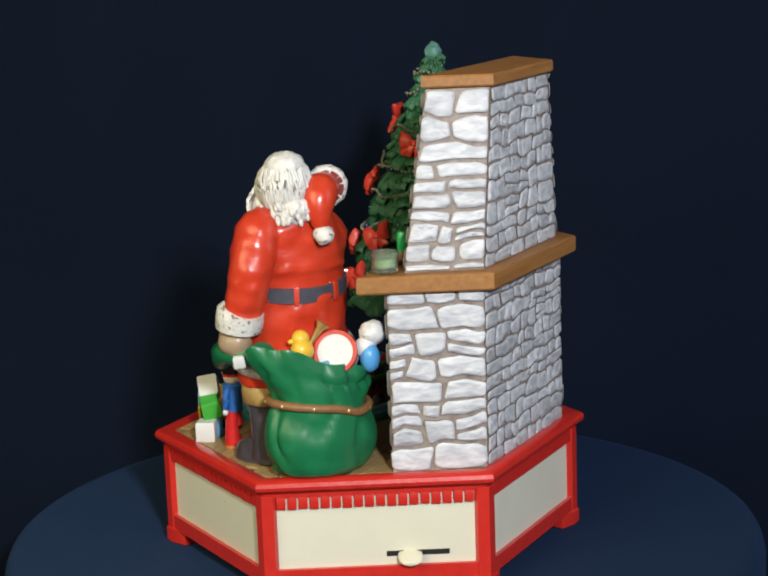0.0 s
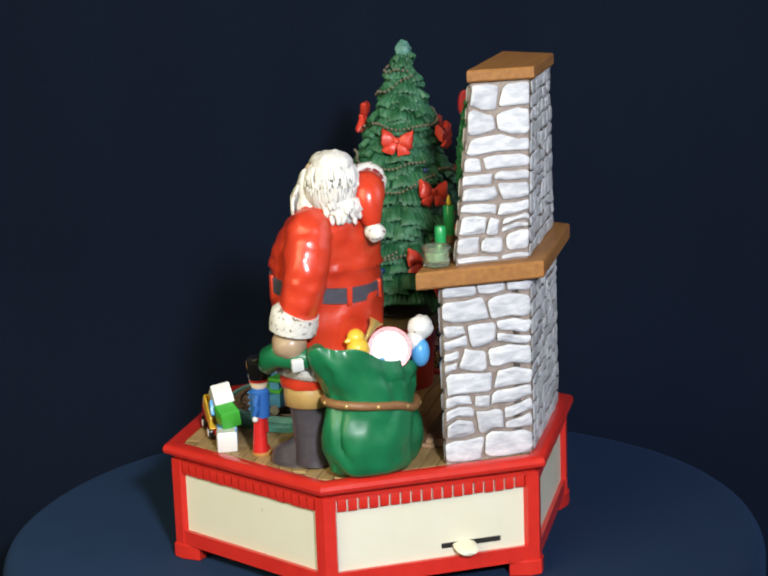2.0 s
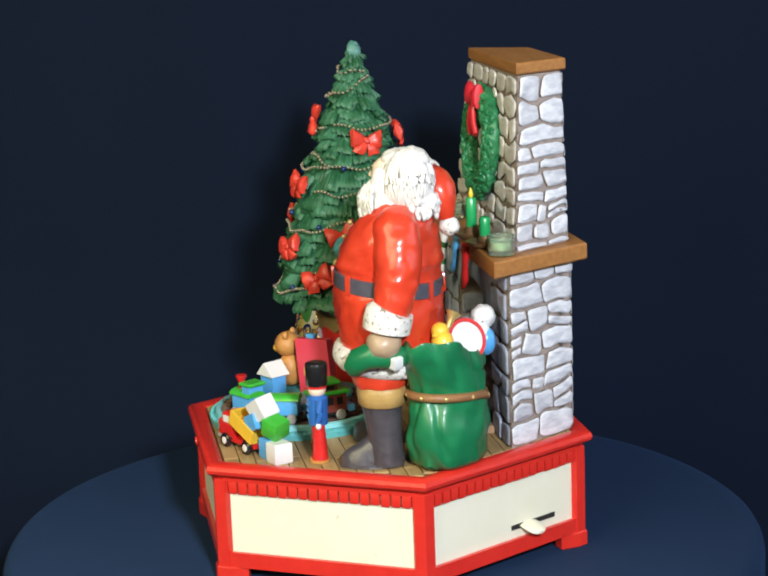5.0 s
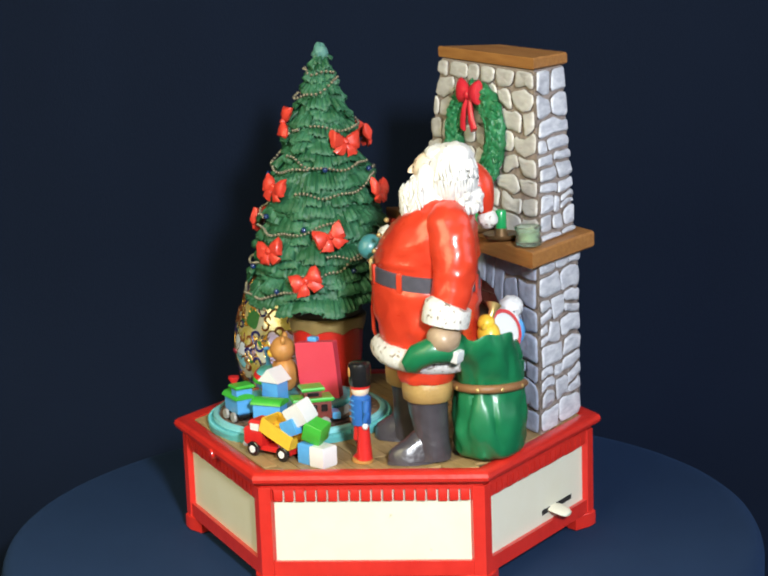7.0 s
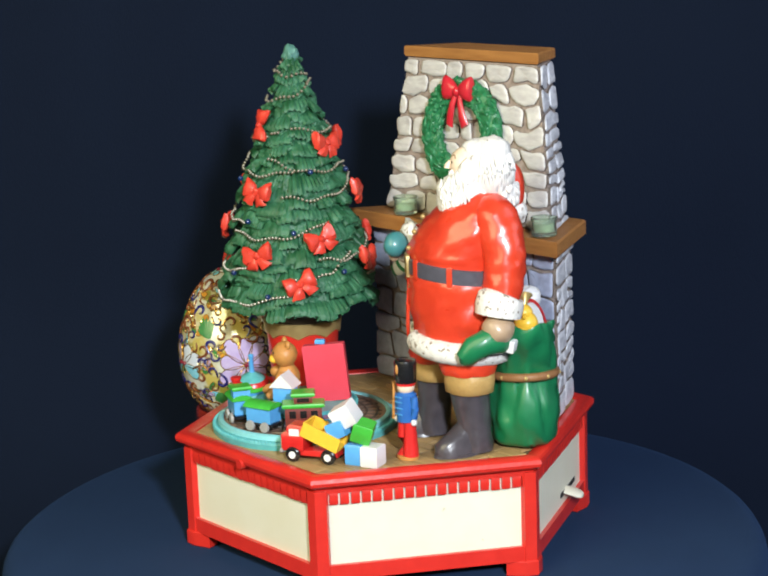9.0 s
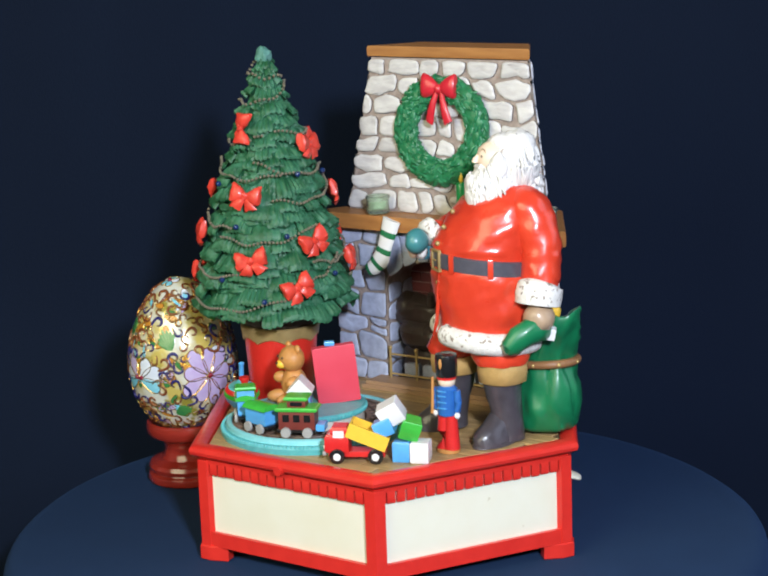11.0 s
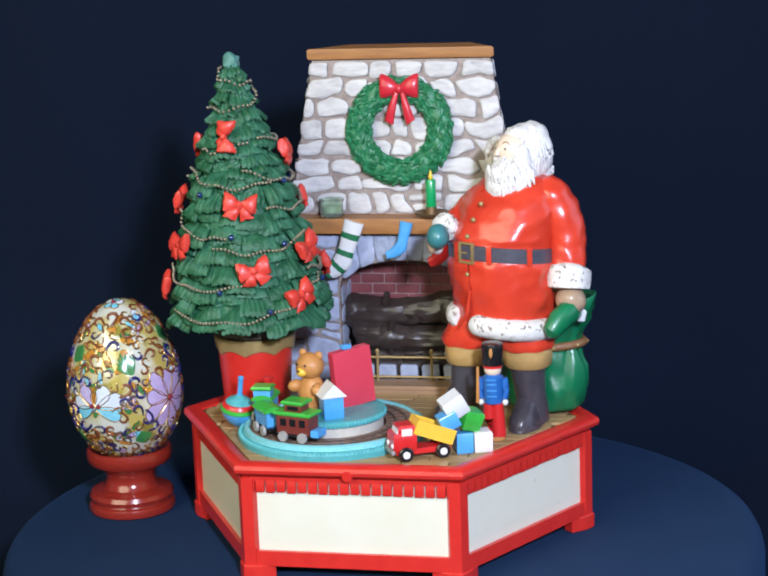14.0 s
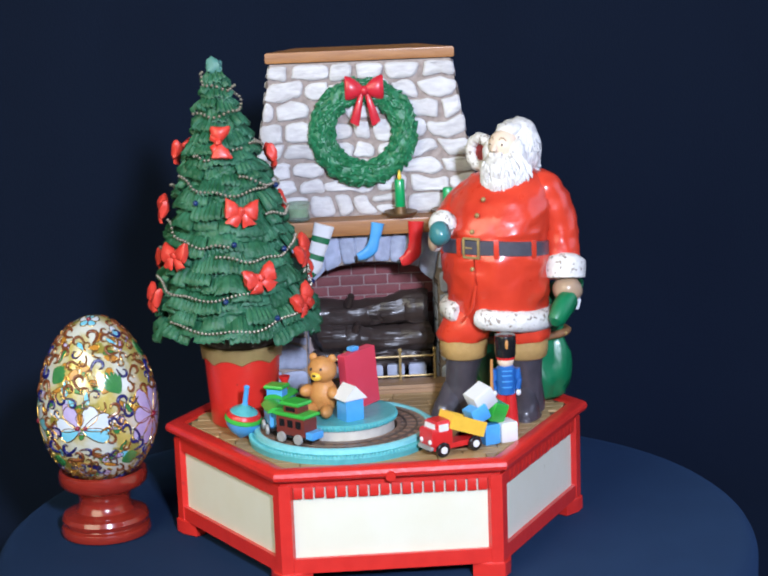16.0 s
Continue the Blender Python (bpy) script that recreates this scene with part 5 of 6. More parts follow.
def track():
    ob = thing("toy_railway", (-21.5, -39.5, 56.2), "round toy railway with turquoise kerb and raised middle", "toy railway")
    c = (TC.x, TC.y, 56.2)
    part("outer_kerb", Form().lathe(c, [(47.2, 0), (47.6, 2.8), (46.8, 4.0), (44.8, 4.2), (44.0, 4.2), (41.4, 4.2), (41.2, 0)], 0, 96, lambda a, z: 1 + 0.003 * math.sin(80 * a), False, False), TURQ, ob, "beaded turquoise kerb")
    part("inner_kerb", Form().lathe(c, [(44.6, 4.0), (44.3, 6.2), (43.4, 6.8), (42.2, 6.8), (41.6, 6.2), (41.4, 4.0)], 0, 96, None, False, False), TURQ_L, ob)
    part("roadbed", Form().lathe(c, [(41.6, 0.3), (41.5, 5.6), (27, 5.6), (26.6, 0.3)], 0, 96, None, False, False), EARTH, ob, "brown roadbed")
    f = Form()
    for k in range(150):
        a = 2 * math.pi * k / 150
        f.blob((TC.x + 46.4 * math.cos(a), TC.y + 46.4 * math.sin(a), 59.6), (1.1, 0.75, 1.2), 0, Matrix.Rotation(a, 3, "Z"), 7, 5)
    tagged(part("kerb_beading", f, TURQ, ob, "beaded turquoise edge"), "beaded turquoise edge", kind="stuff")
    f = Form()
    for k in range(90):
        a = 2 * math.pi * k / 90
        f.blob((TC.x + 26.7 * math.cos(a), TC.y + 26.7 * math.sin(a), 67.6), (0.8, 0.7, 1.3), 0, Matrix.Rotation(a, 3, "Z"), 7, 5)
    tagged(part("rim_beading", f, TURQ, ob, "beaded turquoise edge"), "beaded turquoise edge", kind="stuff")
    for r in (31.5, 37.0):
        part("rail", Form().tube([(TC.x + r * math.cos(a), TC.y + r * math.sin(a), 62.2) for a in [2 * math.pi * j / 90 for j in range(90)]], 0.55, 0, 6, closed=True), IRON, ob)
    for k in range(36):
        a = 2 * math.pi * k / 36
        part("sleeper", Form().box((TC.x + 34.2 * math.cos(a), TC.y + 34.2 * math.sin(a), 61.9), (10.5, 1.5, 0.5), 0, 0.1, Matrix.Rotation(a, 3, "Z")), IRON, ob)
    part("platform_wall", Form().lathe(c, [(25.8, 0), (25.6, 10.0), (24.0, 10.2)], 0, 72, None, False, False), PALE, ob, "off-white wall of the raised middle")
    part("platform", Form().lathe(c, [(25.8, 9.8), (26.8, 10.2), (26.9, 12.2), (26.0, 13.0), (18, 13.0), (0.5, 13.0)], 0, 90, lambda a, z: 1 + 0.006 * math.sin(60 * a) * (9.9 < z < 12.5)), TURQ, ob, "turquoise raised middle")


PALE = mat("off_white_wall", (0.56, 0.53, 0.47), 0.5, second=(0.38, 0.35, 0.30), scale=250)
track()


ON_RAILS = []


def wagon(ang, kind):
    """A wagon on the rails; ang is its place on the ring in degrees."""
    a = radians(ang)
    p = Vector((TC.x, TC.y, 62.6))
    m = Matrix.Translation(p) @ Matrix.Rotation(a, 4, "Z") @ Matrix.Translation((34.2, 0, 0)) @ Matrix.Rotation(-math.pi / 2, 4, "Z") @ Matrix.Scale(1.06, 4)
    names = {"caboose": "maroon toy caboose with green roofs and a row of windows", "coach": "sky-blue toy rail coach with a rounded green roof", "engine": "sky-blue toy engine with a green roof"}
    ob = thing("toy_" + kind, p, names[kind], "toy train", "toy train")
    ON_RAILS.append(ob)

    def bx(c, s, bev=0.35):
        return moved(Form().box(c, s, 0, bev), m)
    L = 17 if kind == "caboose" else 14
    for x in (-L * 0.3, L * 0.3):
        for s in (-1, 1):
            f = Form().lathe((0, 0, 0), [(0.3, -0.7), (2.3, -0.7), (2.5, -0.2), (2.5, 0.5), (1.9, 0.8), (0.2, 0.8)], 0, 18)
            part("wheel", moved(f, m @ Matrix.Translation((x, s * 5.0, 2.5)) @ Matrix.Rotation(math.pi / 2 * s, 4, "X")), GREYM, ob)
    part("frame", bx((0, 0, 3.0), (L + 2, 7.6, 1.6)), BLACK, ob)
    if kind == "caboose":
        b = part("car_body", bx((0, 0, 8.2), (L, 8.6, 9.0)), MAROON, ob)
        for x in (-5, 0, 5):
            for s in (-1, 1):
                part("window", bx((x, s * 4.35, 9.2), (3.0, 0.5, 3.4), 0.1), BLACK, b)
        part("roof", bx((0, 0, 13.3), (L + 3, 10.6, 1.8), 0.7), GREEN, ob)
        cu = part("cupola", bx((0, 0, 15.8), (8.5, 7.4, 3.6)), MAROON, ob)
        for s in (-1, 1):
            part("window", bx((0, s * 3.75, 15.9), (5.5, 0.4, 1.8), 0.1), BLACK, cu)
        part("cupola_roof", bx((0, 0, 18.4), (11.5, 9.8, 1.8), 0.8), GREEN, ob)
        part("end_step", bx((-L * 0.5 - 2.4, 0, 4.6), (4.0, 7.6, 3.4)), BLUE, ob)
    else:
        part("car_body", bx((0, 0, 7.6), (L, 8.0, 7.8), 0.8), BLUE, ob)
        f = Form()
        rings = [[(x, 5.2 * math.cos(t), 11.2 + 2.6 * math.sin(t)) for t in [math.pi * j / 10 for j in range(11)]] for x in (-L / 2 - 0.8, L / 2 + 0.8)]
        f.loft(rings)
        part("roof", moved(f, m), GREEN, ob)
        if kind == "engine":
            part("cab", bx((-4, 0, 12.6), (5.5, 8.2, 8.0), 0.4), BLUE, ob)
            part("cab_roof", bx((-4, 0, 17.2), (8.5, 10.2, 1.8), 0.8), GREEN, ob)
            part("funnel", moved(Form().lathe((4.5, 0, 13), [(1.5, 0), (1.5, 4), (2.6, 6), (2.6, 7), (0.4, 7)], 0, 14), m), TOYRED, ob)


wagon(74, "caboose")
wagon(38, "coach")
wagon(0, "engine")


def bear():
    f = Form()
    f.blob((-31, -42.5, 79.0), (7.0, 6.4, 9.2), 0, None, 24, 14, 0.08, 0.3)
    f.blob((-30.6, -43.6, 92.4), (7.4, 6.6, 6.6), 0, None, 24, 14, 0.06, 0.3)
    for s in (-1, 1):
        f.blob((-30.6 + 5.2 * s, -42.6, 98.0), (2.3, 1.5, 2.3), 0, None, 12, 8)
        f.blob((-31 + 7.0 * s, -46.2, 81.6), (3.0, 4.4, 3.2), 0, turn(25 * s), 14, 8)
        f.blob((-31 + 4.6 * s, -49.2, 72.8), (3.2, 6.2, 3.4), 0, turn(18 * s), 14, 8)
        f.blob((-31.2 + 2.7 * s, -49.6, 93.8), (0.7, 0.6, 0.8), 1, None, 8, 6)
    f.blob((-31.2, -49.2, 90.2), (3.0, 2.6, 2.4), 2, None, 12, 8)
    f.blob((-31.3, -51.6, 91.0), (1.0, 0.7, 0.7), 1, None, 8, 6)
    moved(f, Matrix.Translation((-31, -43, 0)) @ Matrix.Rotation(radians(-28), 4, "Z") @ Matrix.Translation((31, 43, 0)))
    solo("teddy_bear", f, [BEAR, EYEDARK, YELLOW], (-31, -43, 69.2), "small sitting orange-brown teddy bear", "teddy bear")


bear()


def toys():
    # red box leaning behind the bear
    ob = thing("red_toy_box", (-11, -30.5, 69.2), "flat red toy box standing on the railway's middle", "toy box")
    mr = turn(42)
    part("case", Form().box((-12.5, -31.5, 83.8), (21.5, 5.0, 29.5), 0, 0.5, mr @ Euler((0.0, radians(-5), 0)).to_matrix()), BOOKRED, ob)
    part("latch", Form().box((-15.0, -33.0, 99.6), (5, 3.4, 2.2), 0, 0.4, mr), BLUE, ob, "blue latch")
    # little house
    ob = thing("toy_house", (-18, -54, 69.2), "small blue toy house with a white pointed roof", "toy house")
    mh = turn(30)
    part("house_body", Form().box((-18.2, -54, 74.8), (10.0, 8.6, 11.2), 0, 0.4, mh), BLUE, ob)
    f = Form()
    ridge = [mh @ Vector(p) for p in [(-6.6, -5.8, 76.6), (6.6, -5.8, 76.6), (0, -5.8, 83.4), (-6.6, 5.8, 76.6), (6.6, 5.8, 76.6), (0, 5.8, 83.4)]]
    o = Vector((-18.2, -54, 3.6))
    f.loft([[o + p for p in ridge[:3]][::-1], [o + p for p in ridge[3:]][::-1]])
    part("roof", f, WHITE, ob)
    # spinning top, leaning over on its point
    ob = thing("spinning_top", (-74.5, -33, 56.2), "blue spinning top with red and green bands", "spinning top")
    m = Matrix.Translation((-73.0, -34, 56.3)) @ Matrix.Rotation(radians(9), 4, "Y") @ Matrix.Rotation(radians(8), 4, "X")
    part("body", moved(Form().lathe((0, 0, 0), [(0.3, 0), (1.2, 0.8), (5.5, 4.0), (8.2, 7.6), (9.0, 10.4)], 0, 36, None, True, False), m), BLUE, ob)
    part("green_band", moved(Form().lathe((0, 0, 0), [(8.9, 10.2), (9.5, 10.9), (9.2, 12.4), (8.0, 13.0)], 0, 36, None, False, False), m), GREEN, ob)
    part("red_band", moved(Form().lathe((0, 0, 0), [(8.6, 12.3), (8.9, 13.2), (8.0, 14.6), (6.6, 15.0)], 0, 36, None, False, False), m), TOYRED, ob)
    part("cap", moved(Form().lathe((0, 0, 0), [(7.6, 14.4), (5.6, 16.2), (3.0, 17.4), (1.6, 18.8)], 0, 36, None, False, True), m), TURQ, ob)
    part("handle", moved(Form().lathe((0, 0, 0), [(1.6, 18.6), (1.3, 20), (1.3, 27), (1.6, 28.4), (0.4, 29.2)], 0, 16), m), BLUE, ob)
    # tin soldier: one plain casting
    f = Form()
    x, y = 60.6, -41.8
    f.prism([(x + 6 * math.cos(t), y + 5 * math.sin(t)) for t in [2 * math.pi * j / 16 for j in range(16)]], 56.2, 58.2, 5, 0.4)
    for s in (-1, 1):
        f.tube([(x + 2.2 * s, y, 58), (x + 2.2 * s, y, 67), (x + 2.0 * s, y, 75.5)], [3.9, 3.3, 2.7], 1, 14)
    f.tube([(x, y, 75), (x, y, 80), (x, y, 88), (x, y, 89.4)], [4.6, 4.8, 5.0, 3.4], 0, 20, 1.0, (0, 1, 0))
    for s in (-1, 1):
        f.tube([(x + 5.4 * s, y, 87.5), (x + 6.2 * s, y, 82), (x + 6.0 * s, y - 0.6, 77)], [1.8, 1.8, 1.6], 0, 12)
        f.blob((x + 6.0 * s, y - 0.8, 75.2), (1.5, 1.5, 1.7), 2, None, 10, 6)
    for z in (79, 82, 85, 87.4):
        f.box((x, y - 4.9, z), (5.0, 0.6, 0.45), 6, 0.1)
    f.blob((x, y, 91.8), (4.3, 4.3, 4.0), 3, None, 18, 12)
    f.tube([(x, y, 92.8), (x, y, 94.2)], [4.7, 4.8], 1, 18)
    f.lathe((x, y, 0), [(4.7, 93.8), (5.2, 95), (5.5, 103.2), (5.1, 104.8), (3.6, 105.4), (0.3, 105.4)], 4, 24)
    f.tube([(x - 7.4, y - 1.6, 75), (x - 7.2, y - 1.2, 93)], [1.0, 0.7], 5, 8)
    f.blob((x, y - 5.4, 101), (0.9, 0.6, 2.6), 5, None, 8, 6)
    solo("toy_soldier", f, [ROYAL, TOYRED, WHITE, SKIN, BLACK, BEAR, BLUE], (x, y, 56.2), "toy soldier in blue jacket and tall black hat", "toy soldier")
    # tip-up truck with blocks
    fw, rw = Vector((24.2, -82.9)), Vector((40.6, -74.5))
    d = (fw - rw).normalized()
    n = Vector((d.y, -d.x))
    if n.y < 0:
        n = -n
    mid = (fw + rw) / 2 + n * 5.4
    m = Matrix.Translation((mid.x, mid.y, 56.2)) @ Matrix.Rotation(math.atan2(d.y, d.x), 4, "Z")
    ob = thing("toy_truck", (mid.x, mid.y, 56.2), "red toy dump truck with a tipped yellow bed", "toy truck")

    def bx(c, s, bev=0.4, r=None):
        return moved(Form().box(c, s, 0, bev, r), m)
    for px in (-9.2, 9.2):
        for s in (-1, 1):
            w = moved(Form().lathe((0, 0, 0), [(1.2, -1.2), (3.2, -1.2), (3.7, -0.6), (3.7, 0.7), (3.1, 1.2), (1.2, 1.2)], 0, 24), m @ Matrix.Translation((px, s * 5.6, 3.7)) @ Matrix.Rotation(-s * math.pi / 2, 4, "X"))
            wo = part("wheel", w, BLACK, ob)
            part("hub", moved(Form().lathe((0, 0, 0), [(1.9, 0.6), (1.8, 1.4), (0.2, 1.6)], 0, 14, None, False), m @ Matrix.Translation((px, s * 5.6, 3.7)) @ Matrix.Rotation(-s * math.pi / 2, 4, "X")), WHITE, wo)
    part("chassis", bx((0, 0, 4.4), (27, 8.8, 2.6)), TOYRED, ob)
    cab = part("cab", bx((9.4, 0, 9.6), (11.5, 11.4, 9.0), 1.2), TOYRED, ob)
    part("cab_top", bx((8.2, 0, 15.4), (8.6, 10.2, 4.6), 1.3), TOYRED, cab)
    part("windscreen", bx((12.8, 0, 14.2), (0.8, 8.6, 4.4), 0.2, Euler((0, radians(-18), 0)).to_matrix()), WHITE, cab)
    for s in (-1, 1):
        part("side_window", bx((8.4, s * 5.3, 14.4), (5.2, 0.8, 3.6), 0.2), WHITE, cab)
        part("headlight", moved(Form().blob((15.3, s * 3.8, 8.0), (0.8, 1.3, 1.3), 0, None, 10, 8), m), WHITE, cab)
    part("bumper", bx((15.4, 0, 5.0), (1.6, 11.4, 2.0)), GREYM, ob)
    tip = Euler((0, radians(-22), 0)).to_matrix()
    bed = Form()
    o = Vector((-5.6, 0, 13.2))
    for c, s in (((0, 0, -3.2), (20, 12.4, 1.0)), ((0, 6.0, 0), (20, 1.0, 7.2)), ((0, -6.0, 0), (20, 1.0, 7.2)), ((9.8, 0, 0), (1.0, 12.4, 7.2))):
        bed.box(o + tip @ Vector(c), s, 0, 0.25, tip)
    part("dump_bed", moved(bed, m), YELLOW, ob, "yellow tipped dump bed")

    def block(name, c, size, mt, label, rot=(0, 0, 0)):
        f = Form().box(c, (size,) * 3 if not isinstance(size, tuple) else size, 0, 0.6, Euler([radians(r) for r in rot]).to_matrix())
        solo(name, f, [mt], (c[0], c[1], c[2] - (size if not isinstance(size, tuple) else size[2]) / 2), label, "toy block", "toy blocks")
    block("toy_block", (57.2, -60.8, 61.3), (8.8, 9.5, 10.0), WHITE, "white toy block on the planks", (0, 0, 22))
    block("toy_block", (48.6, -63.4, 61.3), (8.2, 9.5, 10.0), BLUE, "sky-blue toy block on the planks", (0, 0, 22))
    block("toy_block", (51.6, -61.5, 72.2), (9.6, 9.6, 9.6), GREEN, "bright green toy block leaning on the truck", (12, 18, 40))
    block("toy_block", (44.8, -66.5, 80.0), (11, 9.6, 10.5), WHITE, "white toy block tumbling from the truck", (10, -30, 25))
    block("toy_block", (42.4, -69.0, 73.2), (9, 9, 8), BLUE, "sky-blue toy block in the yellow bed", (0, -24, 25))


toys()


# ---- the cloisonne egg and its stand ----
AMBER = mat("amber_enamel", (0.42, 0.16, 0.02), 0.16, second=(0.60, 0.34, 0.03), scale=200, coat=0.6)
EC = (-145.2, 6.2)


def egg_point(a, z):
    """A point of the egg's skin and its outward direction; z from 0 at its foot to 1 at its top."""
    H, Rm = 88.0, 30.3
    t = math.pi * (1 - z)
    c = math.cos(t)
    zz = H * (0.5 + 0.5 * c)
    r = Rm * math.sin(t) * (1 - 0.13 * c) * 1.0
    return Vector((EC[0] + r * math.cos(a), EC[1] + r * math.sin(a), 26.2 + zz))


def egg_frame(a, z):
    p = egg_point(a, z)
    du = (egg_point(a + 0.01, z) - p).normalized()
    dv = (egg_point(a, z + 0.005) - p).normalized()
    return p, du, dv, du.cross(dv).normalized()


def egg():
    s = thing("egg_stand", (EC[0], EC[1], 0), "glossy dark red turned wooden egg stand", "stand")
    c = (EC[0], EC[1], 0)
    part("foot", Form().lathe(c, [(21.8, -2.9), (23.0, -2.2), (23.6, -0.2), (22.9, 1.9), (21.2, 2.8), (21.0, 3.4), (22.2, 4.0), (22.8, 6.2), (21.8, 8.4), (18.5, 9.6), (15.0, 10.6)], 0, 64), WOODRED, s)
    part("stem", Form().lathe(c, [(15.8, 10.0), (13.8, 12.5), (13.2, 16.0), (14.0, 19.5), (17.0, 22.2), (19.5, 23.6)], 0, 56, None, False, False), WOODRED, s)
    part("cup", Form().lathe(c, [(17.6, 23.4), (21.4, 24.2), (22.8, 26.0), (23.2, 29.4), (22.6, 31.8), (21.2, 32.4), (19.4, 31.6), (16.5, 29.2), (8, 26.3), (0.5, 26.0)], 0, 64), WOODRED, s)
    ob = thing("cloisonne_egg", (EC[0], EC[1], 26.2), "gold cloisonne egg with enamel flowers and scrolls", "egg")
    f = Form()
    rings = [[egg_point(2 * math.pi * j / 72, 0.012 + 0.976 * i / 60) for j in range(72)] for i in range(61)]
    part("shell", f.loft(rings), EGGBASE, ob, "gold and pale enamel shell", 80)
    lr = random.Random(17)

    def petal(form, a, z, ang, dist, L, W, mi, high=0.5):
        p, du, dv, n = egg_frame(a, z)
        e = du * math.cos(ang) + dv * math.sin(ang)
        g = n.cross(e)
        ctr = Vector((EC[0], EC[1], 26.2 + 42))
        out, mid = [], []
        for j in range(14):
            t = 2 * math.pi * j / 14
            x, y = dist + L * 0.5 * (1 + math.cos(t)), W * math.sin(t) * (0.75 + 0.3 * math.cos(t))
            q = p + e * x + g * y
            out.append(q)
        def snap(q, h):
            # lay the petal on the shell
            dz = (q.z - 26.2) / 88.0
            zz = math.acos(max(-1, min(1, 2 * dz - 1)))
            z_ = 1 - zz / math.pi
            aa = math.atan2(q.y - EC[1], q.x - EC[0])
            pp, _, _, nn = egg_frame(aa, max(0.02, min(0.98, z_)))
            return pp + nn * h
        base_ = [snap(q, -0.3) for q in out]
        cq = sum(out, Vector()) / len(out)
        top = [snap(q, high * 0.8) for q in out]
        inn = [snap(cq.lerp(q, 0.6), high) for q in out]
        form.loft([base_, top, inn], mi, False, True)
        return top + [top[0]]

    taken = []

    def keep(a, z, d):
        p = egg_point(a, z)
        if any((p - q).length < d + e for q, e in taken):
            return False
        taken.append((p, d))
        return True

    def petals(flower, a, z, rows, rim):
        """Wired petals about a point: (turn, start, length, half width, enamel)."""
        for ang, dist, L, W, mt in rows:
            f = Form()
            loop = petal(f, a, z, radians(ang), dist, L, W, 0)
            f.tube(loop, 0.3, 1, 5)
            part("petal", f, [mt, rim], flower, "", 60)

    def flower(a, z, rows, eyes, size):
        a = radians(a)
        p, du, dv, n = egg_frame(a, z)
        f = Form()
        for x, y in eyes:
            f.blob(p + du * x + dv * y + n * 0.5, (1.3, 1.3, 1.3), 0, None, 10, 8)
        fl = part("flower", f, PETAL_R, ob, "enamel flower with wired petals", 60)
        petals(fl, a, z, rows, WIRE_G)
        taken.append((p, size))
    lily = [(125, 1, 13, 5.2, PETAL_V), (55, 1, 13, 5.2, PETAL_W), (168, 2, 13, 4.4, PETAL_W), (18, 2, 16, 5.6, PETAL_W), (202, 1, 12, 4.4, PETAL_B), (-18, 1, 15, 4.8, PETAL_B), (90, 2, 6.5, 2.6, AMBER)]
    aster = [(k * 40 + 8, 1.6, 17 if k % 2 else 14, 5.2, PETAL_V) for k in range(9)]
    rose = [(k * 45, 1.4, 11.5, 3.9, PETAL_W if k % 2 else PETAL_B) for k in range(8)]
    flower(-102, 0.44, lily, [(-1.6, 0.8), (2.4, 0.8)], 10.5)
    flower(-22, 0.45, aster, [(0, 0), (0.8, 0.5)], 12)
    flower(52, 0.44, lily, [(-1.6, 0.8), (2.4, 0.8)], 10.5)
    flower(128, 0.46, aster, [(0, 0)], 12)
    flower(-165, 0.44, rose, [(0, 0)], 10)
    flower(-100, 0.93, [(k * 60, 0.8, 7, 2.8, PETAL_B if k % 3 else PETAL_W) for k in range(6)], [(0, 0)], 6)
    for a, z, ang, L in [(-60, 0.56, 118, 13), (-136, 0.60, 60, 11), (0, 0.66, 100, 10), (80, 0.60, 70, 11), (170, 0.62, 110, 11), (-62, 0.28, 20, 10), (-130, 0.27, 160, 9), (30, 0.26, 30, 9)]:
        f = Form()
        for i in range(7):
            petal(f, radians(a), z, radians(ang + (i - 3) * 11), 0.6, L * (1 - 0.10 * abs(i - 3)), 1.3, 0)
        part("leaf", f, LEAF_E, ob, "green enamel leaf", 60)
        p, du, dv, _ = egg_frame(radians(a), z)
        taken.append((p + (du * math.cos(radians(ang)) + dv * math.sin(radians(ang))) * L * 0.55, 5.5))

    def scroll(a, z, size, ang, hand, mt, w):
        p, du, dv, n = egg_frame(a, z)
        pts, rad = [], []
        for j in range(22):
            t = j / 21
            # a tail that winds up into a curl
            th = ang + hand * (5.4 * max(0.0, t - 0.15))
            r_ = size * (1.0 - 0.72 * max(0.0, t - 0.15))
            q = p + du * r_ * math.cos(th) + dv * r_ * math.sin(th)
            if t < 0.3:
                back = (0.3 - t) / 0.3
                q -= (-du * math.sin(ang) + dv * math.cos(ang)) * hand * size * 1.1 * back
            dz = max(0.004, min(0.996, (q.z - 26.2) / 88.0))
            aa = math.atan2(q.y - EC[1], q.x - EC[0])
            pp, _, _, nn = egg_frame(aa, max(0.03, min(0.97, 1 - math.acos(2 * dz - 1) / math.pi)))
            pts.append(pp + nn * 0.2)
            rad.append(w * (0.55 + 0.6 * math.sin(math.pi * min(1.0, t * 1.05 + 0.02))))
        f = Form().tube(pts, rad, 0, 6)
        f.tube([p_ + (p_ - Vector((EC[0], EC[1], p_.z))).normalized() * 0.5 for p_ in pts], 0.22, 1, 4)
        part("scroll", f, [mt, WIRE_G], ob, "", 80)
    made = 0
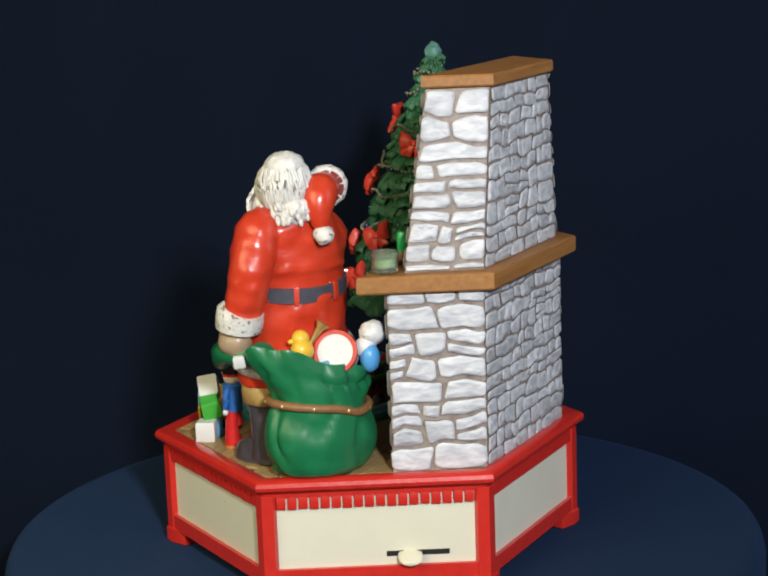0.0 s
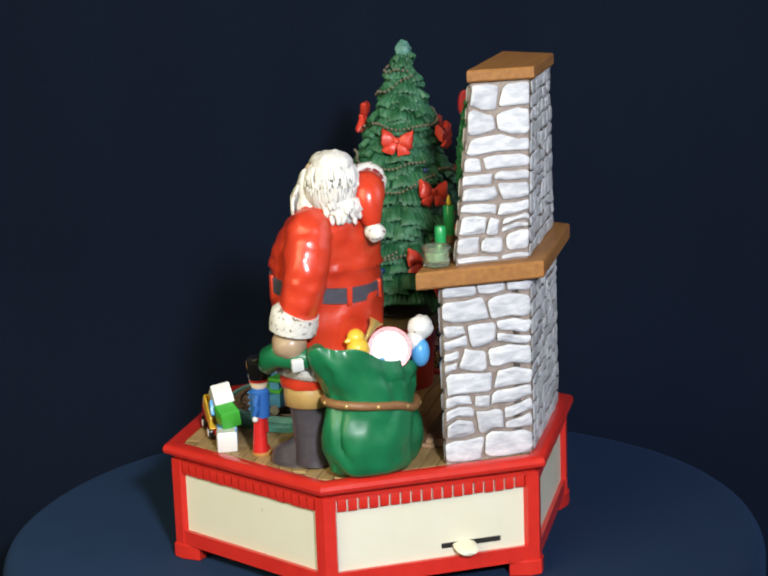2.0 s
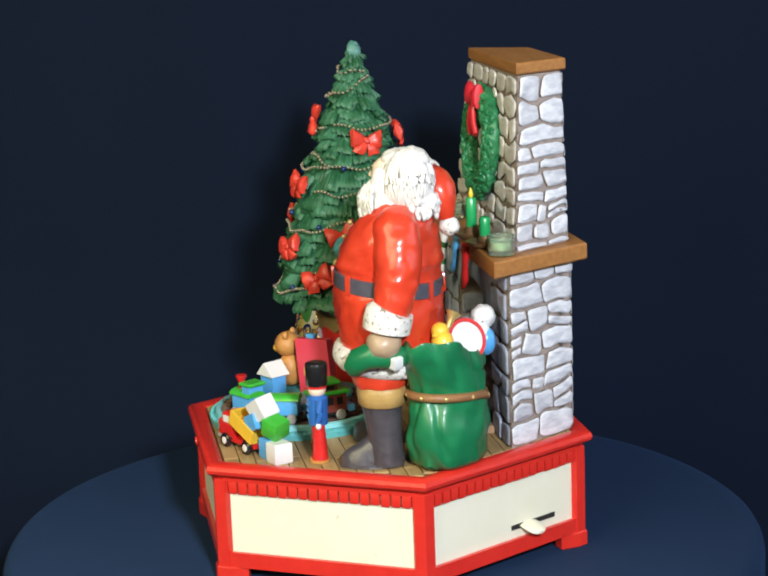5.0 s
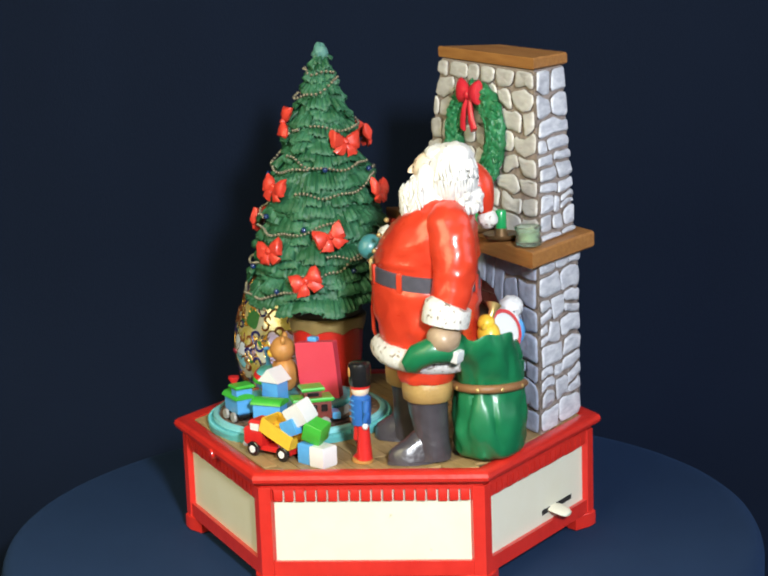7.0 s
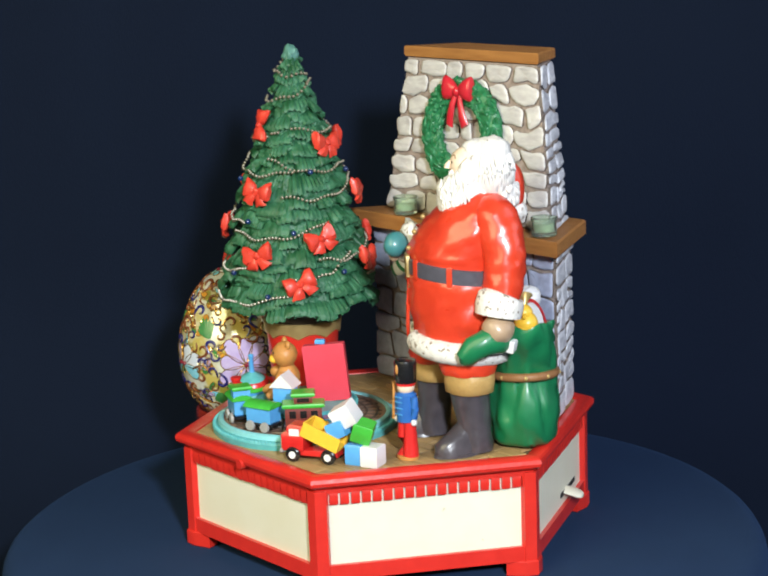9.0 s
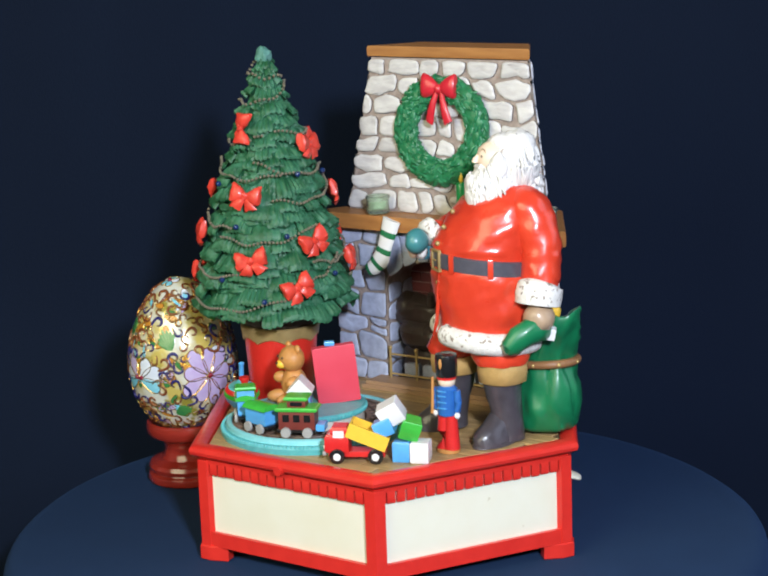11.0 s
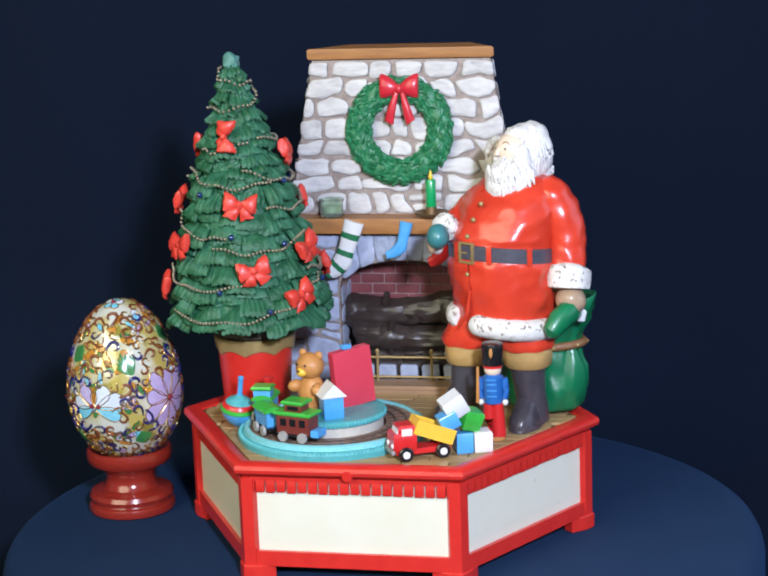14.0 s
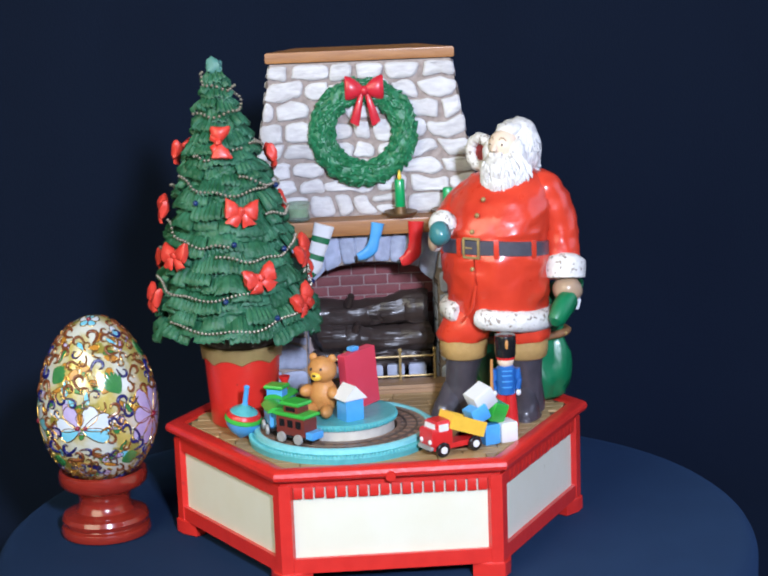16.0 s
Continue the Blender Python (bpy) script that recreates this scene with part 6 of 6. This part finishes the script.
    for i in range(6000):
        z = 1 - math.acos(lr.uniform(-0.93, 0.93)) / math.pi
        a = lr.uniform(0, 2 * math.pi)
        size = lr.uniform(2.2, 3.8) if z > 0.3 else lr.uniform(1.8, 2.8)
        if made < 295 and keep(a, z, size * 0.86):
            mt = WIRE_R if lr.random() < (0.75 if z > 0.55 else 0.35) else WIRE_B
            scroll(a, z, size, lr.uniform(0, 6.3), lr.choice((-1, 1)), mt, size * 0.24)
            made += 1
    for i in range(290):
        z = 1 - math.acos(lr.uniform(-0.94, 0.80)) / math.pi
        f = Form()
        mt = lr.choice((PETAL_B, LEAF_E, LEAF_E, AMBER, AMBER, PETAL_V, WIRE_B, WIRE_R) if z < 0.4 else (PETAL_B, PETAL_W, AMBER, AMBER, LEAF_E, PETAL_V))
        loop = petal(f, lr.uniform(0, 6.28), z, lr.uniform(0, 6.28), 0, lr.uniform(5, 9), lr.uniform(1.4, 2.8), 0, 0.12)
        f.tube(loop, 0.22, 1, 4)
        part("enamel_cell", f, [mt, WIRE_G], ob, "", 60)
    # beads of bare gilt round the foot of the egg
    for i in range(60):
        p, _, _, n = egg_frame(lr.uniform(0, 6.28), lr.uniform(0.2, 0.33))
        part("gilt_bead", Form().blob(p + n * 0.2, (0.9, 0.9, 0.6), 0, None, 7, 5), WIRE_G, ob)


egg()


# ---- what turns ----
def motions():
    for ob in TURNING:
        at = Matrix.Translation((Vector(ORIGIN[ob.name]) + Vector(NUDGE.get(ob.name.split(".")[0], (2.0, 0, 0)))) * MM)
        rows = []
        for t, right, down, deg in TURNS:
            if ob in AXIS:
                m = pose(0.0045, 0, 0, 0, 0, deg)
            else:
                m = pose(0, 0, 0, 0, 0, deg) @ pose(-0.00031, -0.00957, 0, 0, 0, -119.24) @ at
            if ob in ON_RAILS:
                # the train creeps round its ring against the turntable
                m = m @ pose(0, 0, 0, 0, 0, -126.3 - 13.5 * (t - 10))
            rows.append((t, m))
        walk(ob, rows)


# how far things are shifted from their drawn places to fit the camera's view, in millimetres
NUDGE = {"music_box_base": (0, 0, 0), "figurine": (3.0, 0, 0), "toy_sack": (3.0, 0, 0), "cloisonne_egg": (0, 0, 0), "egg_stand": (0, 0, 0)}
motions()
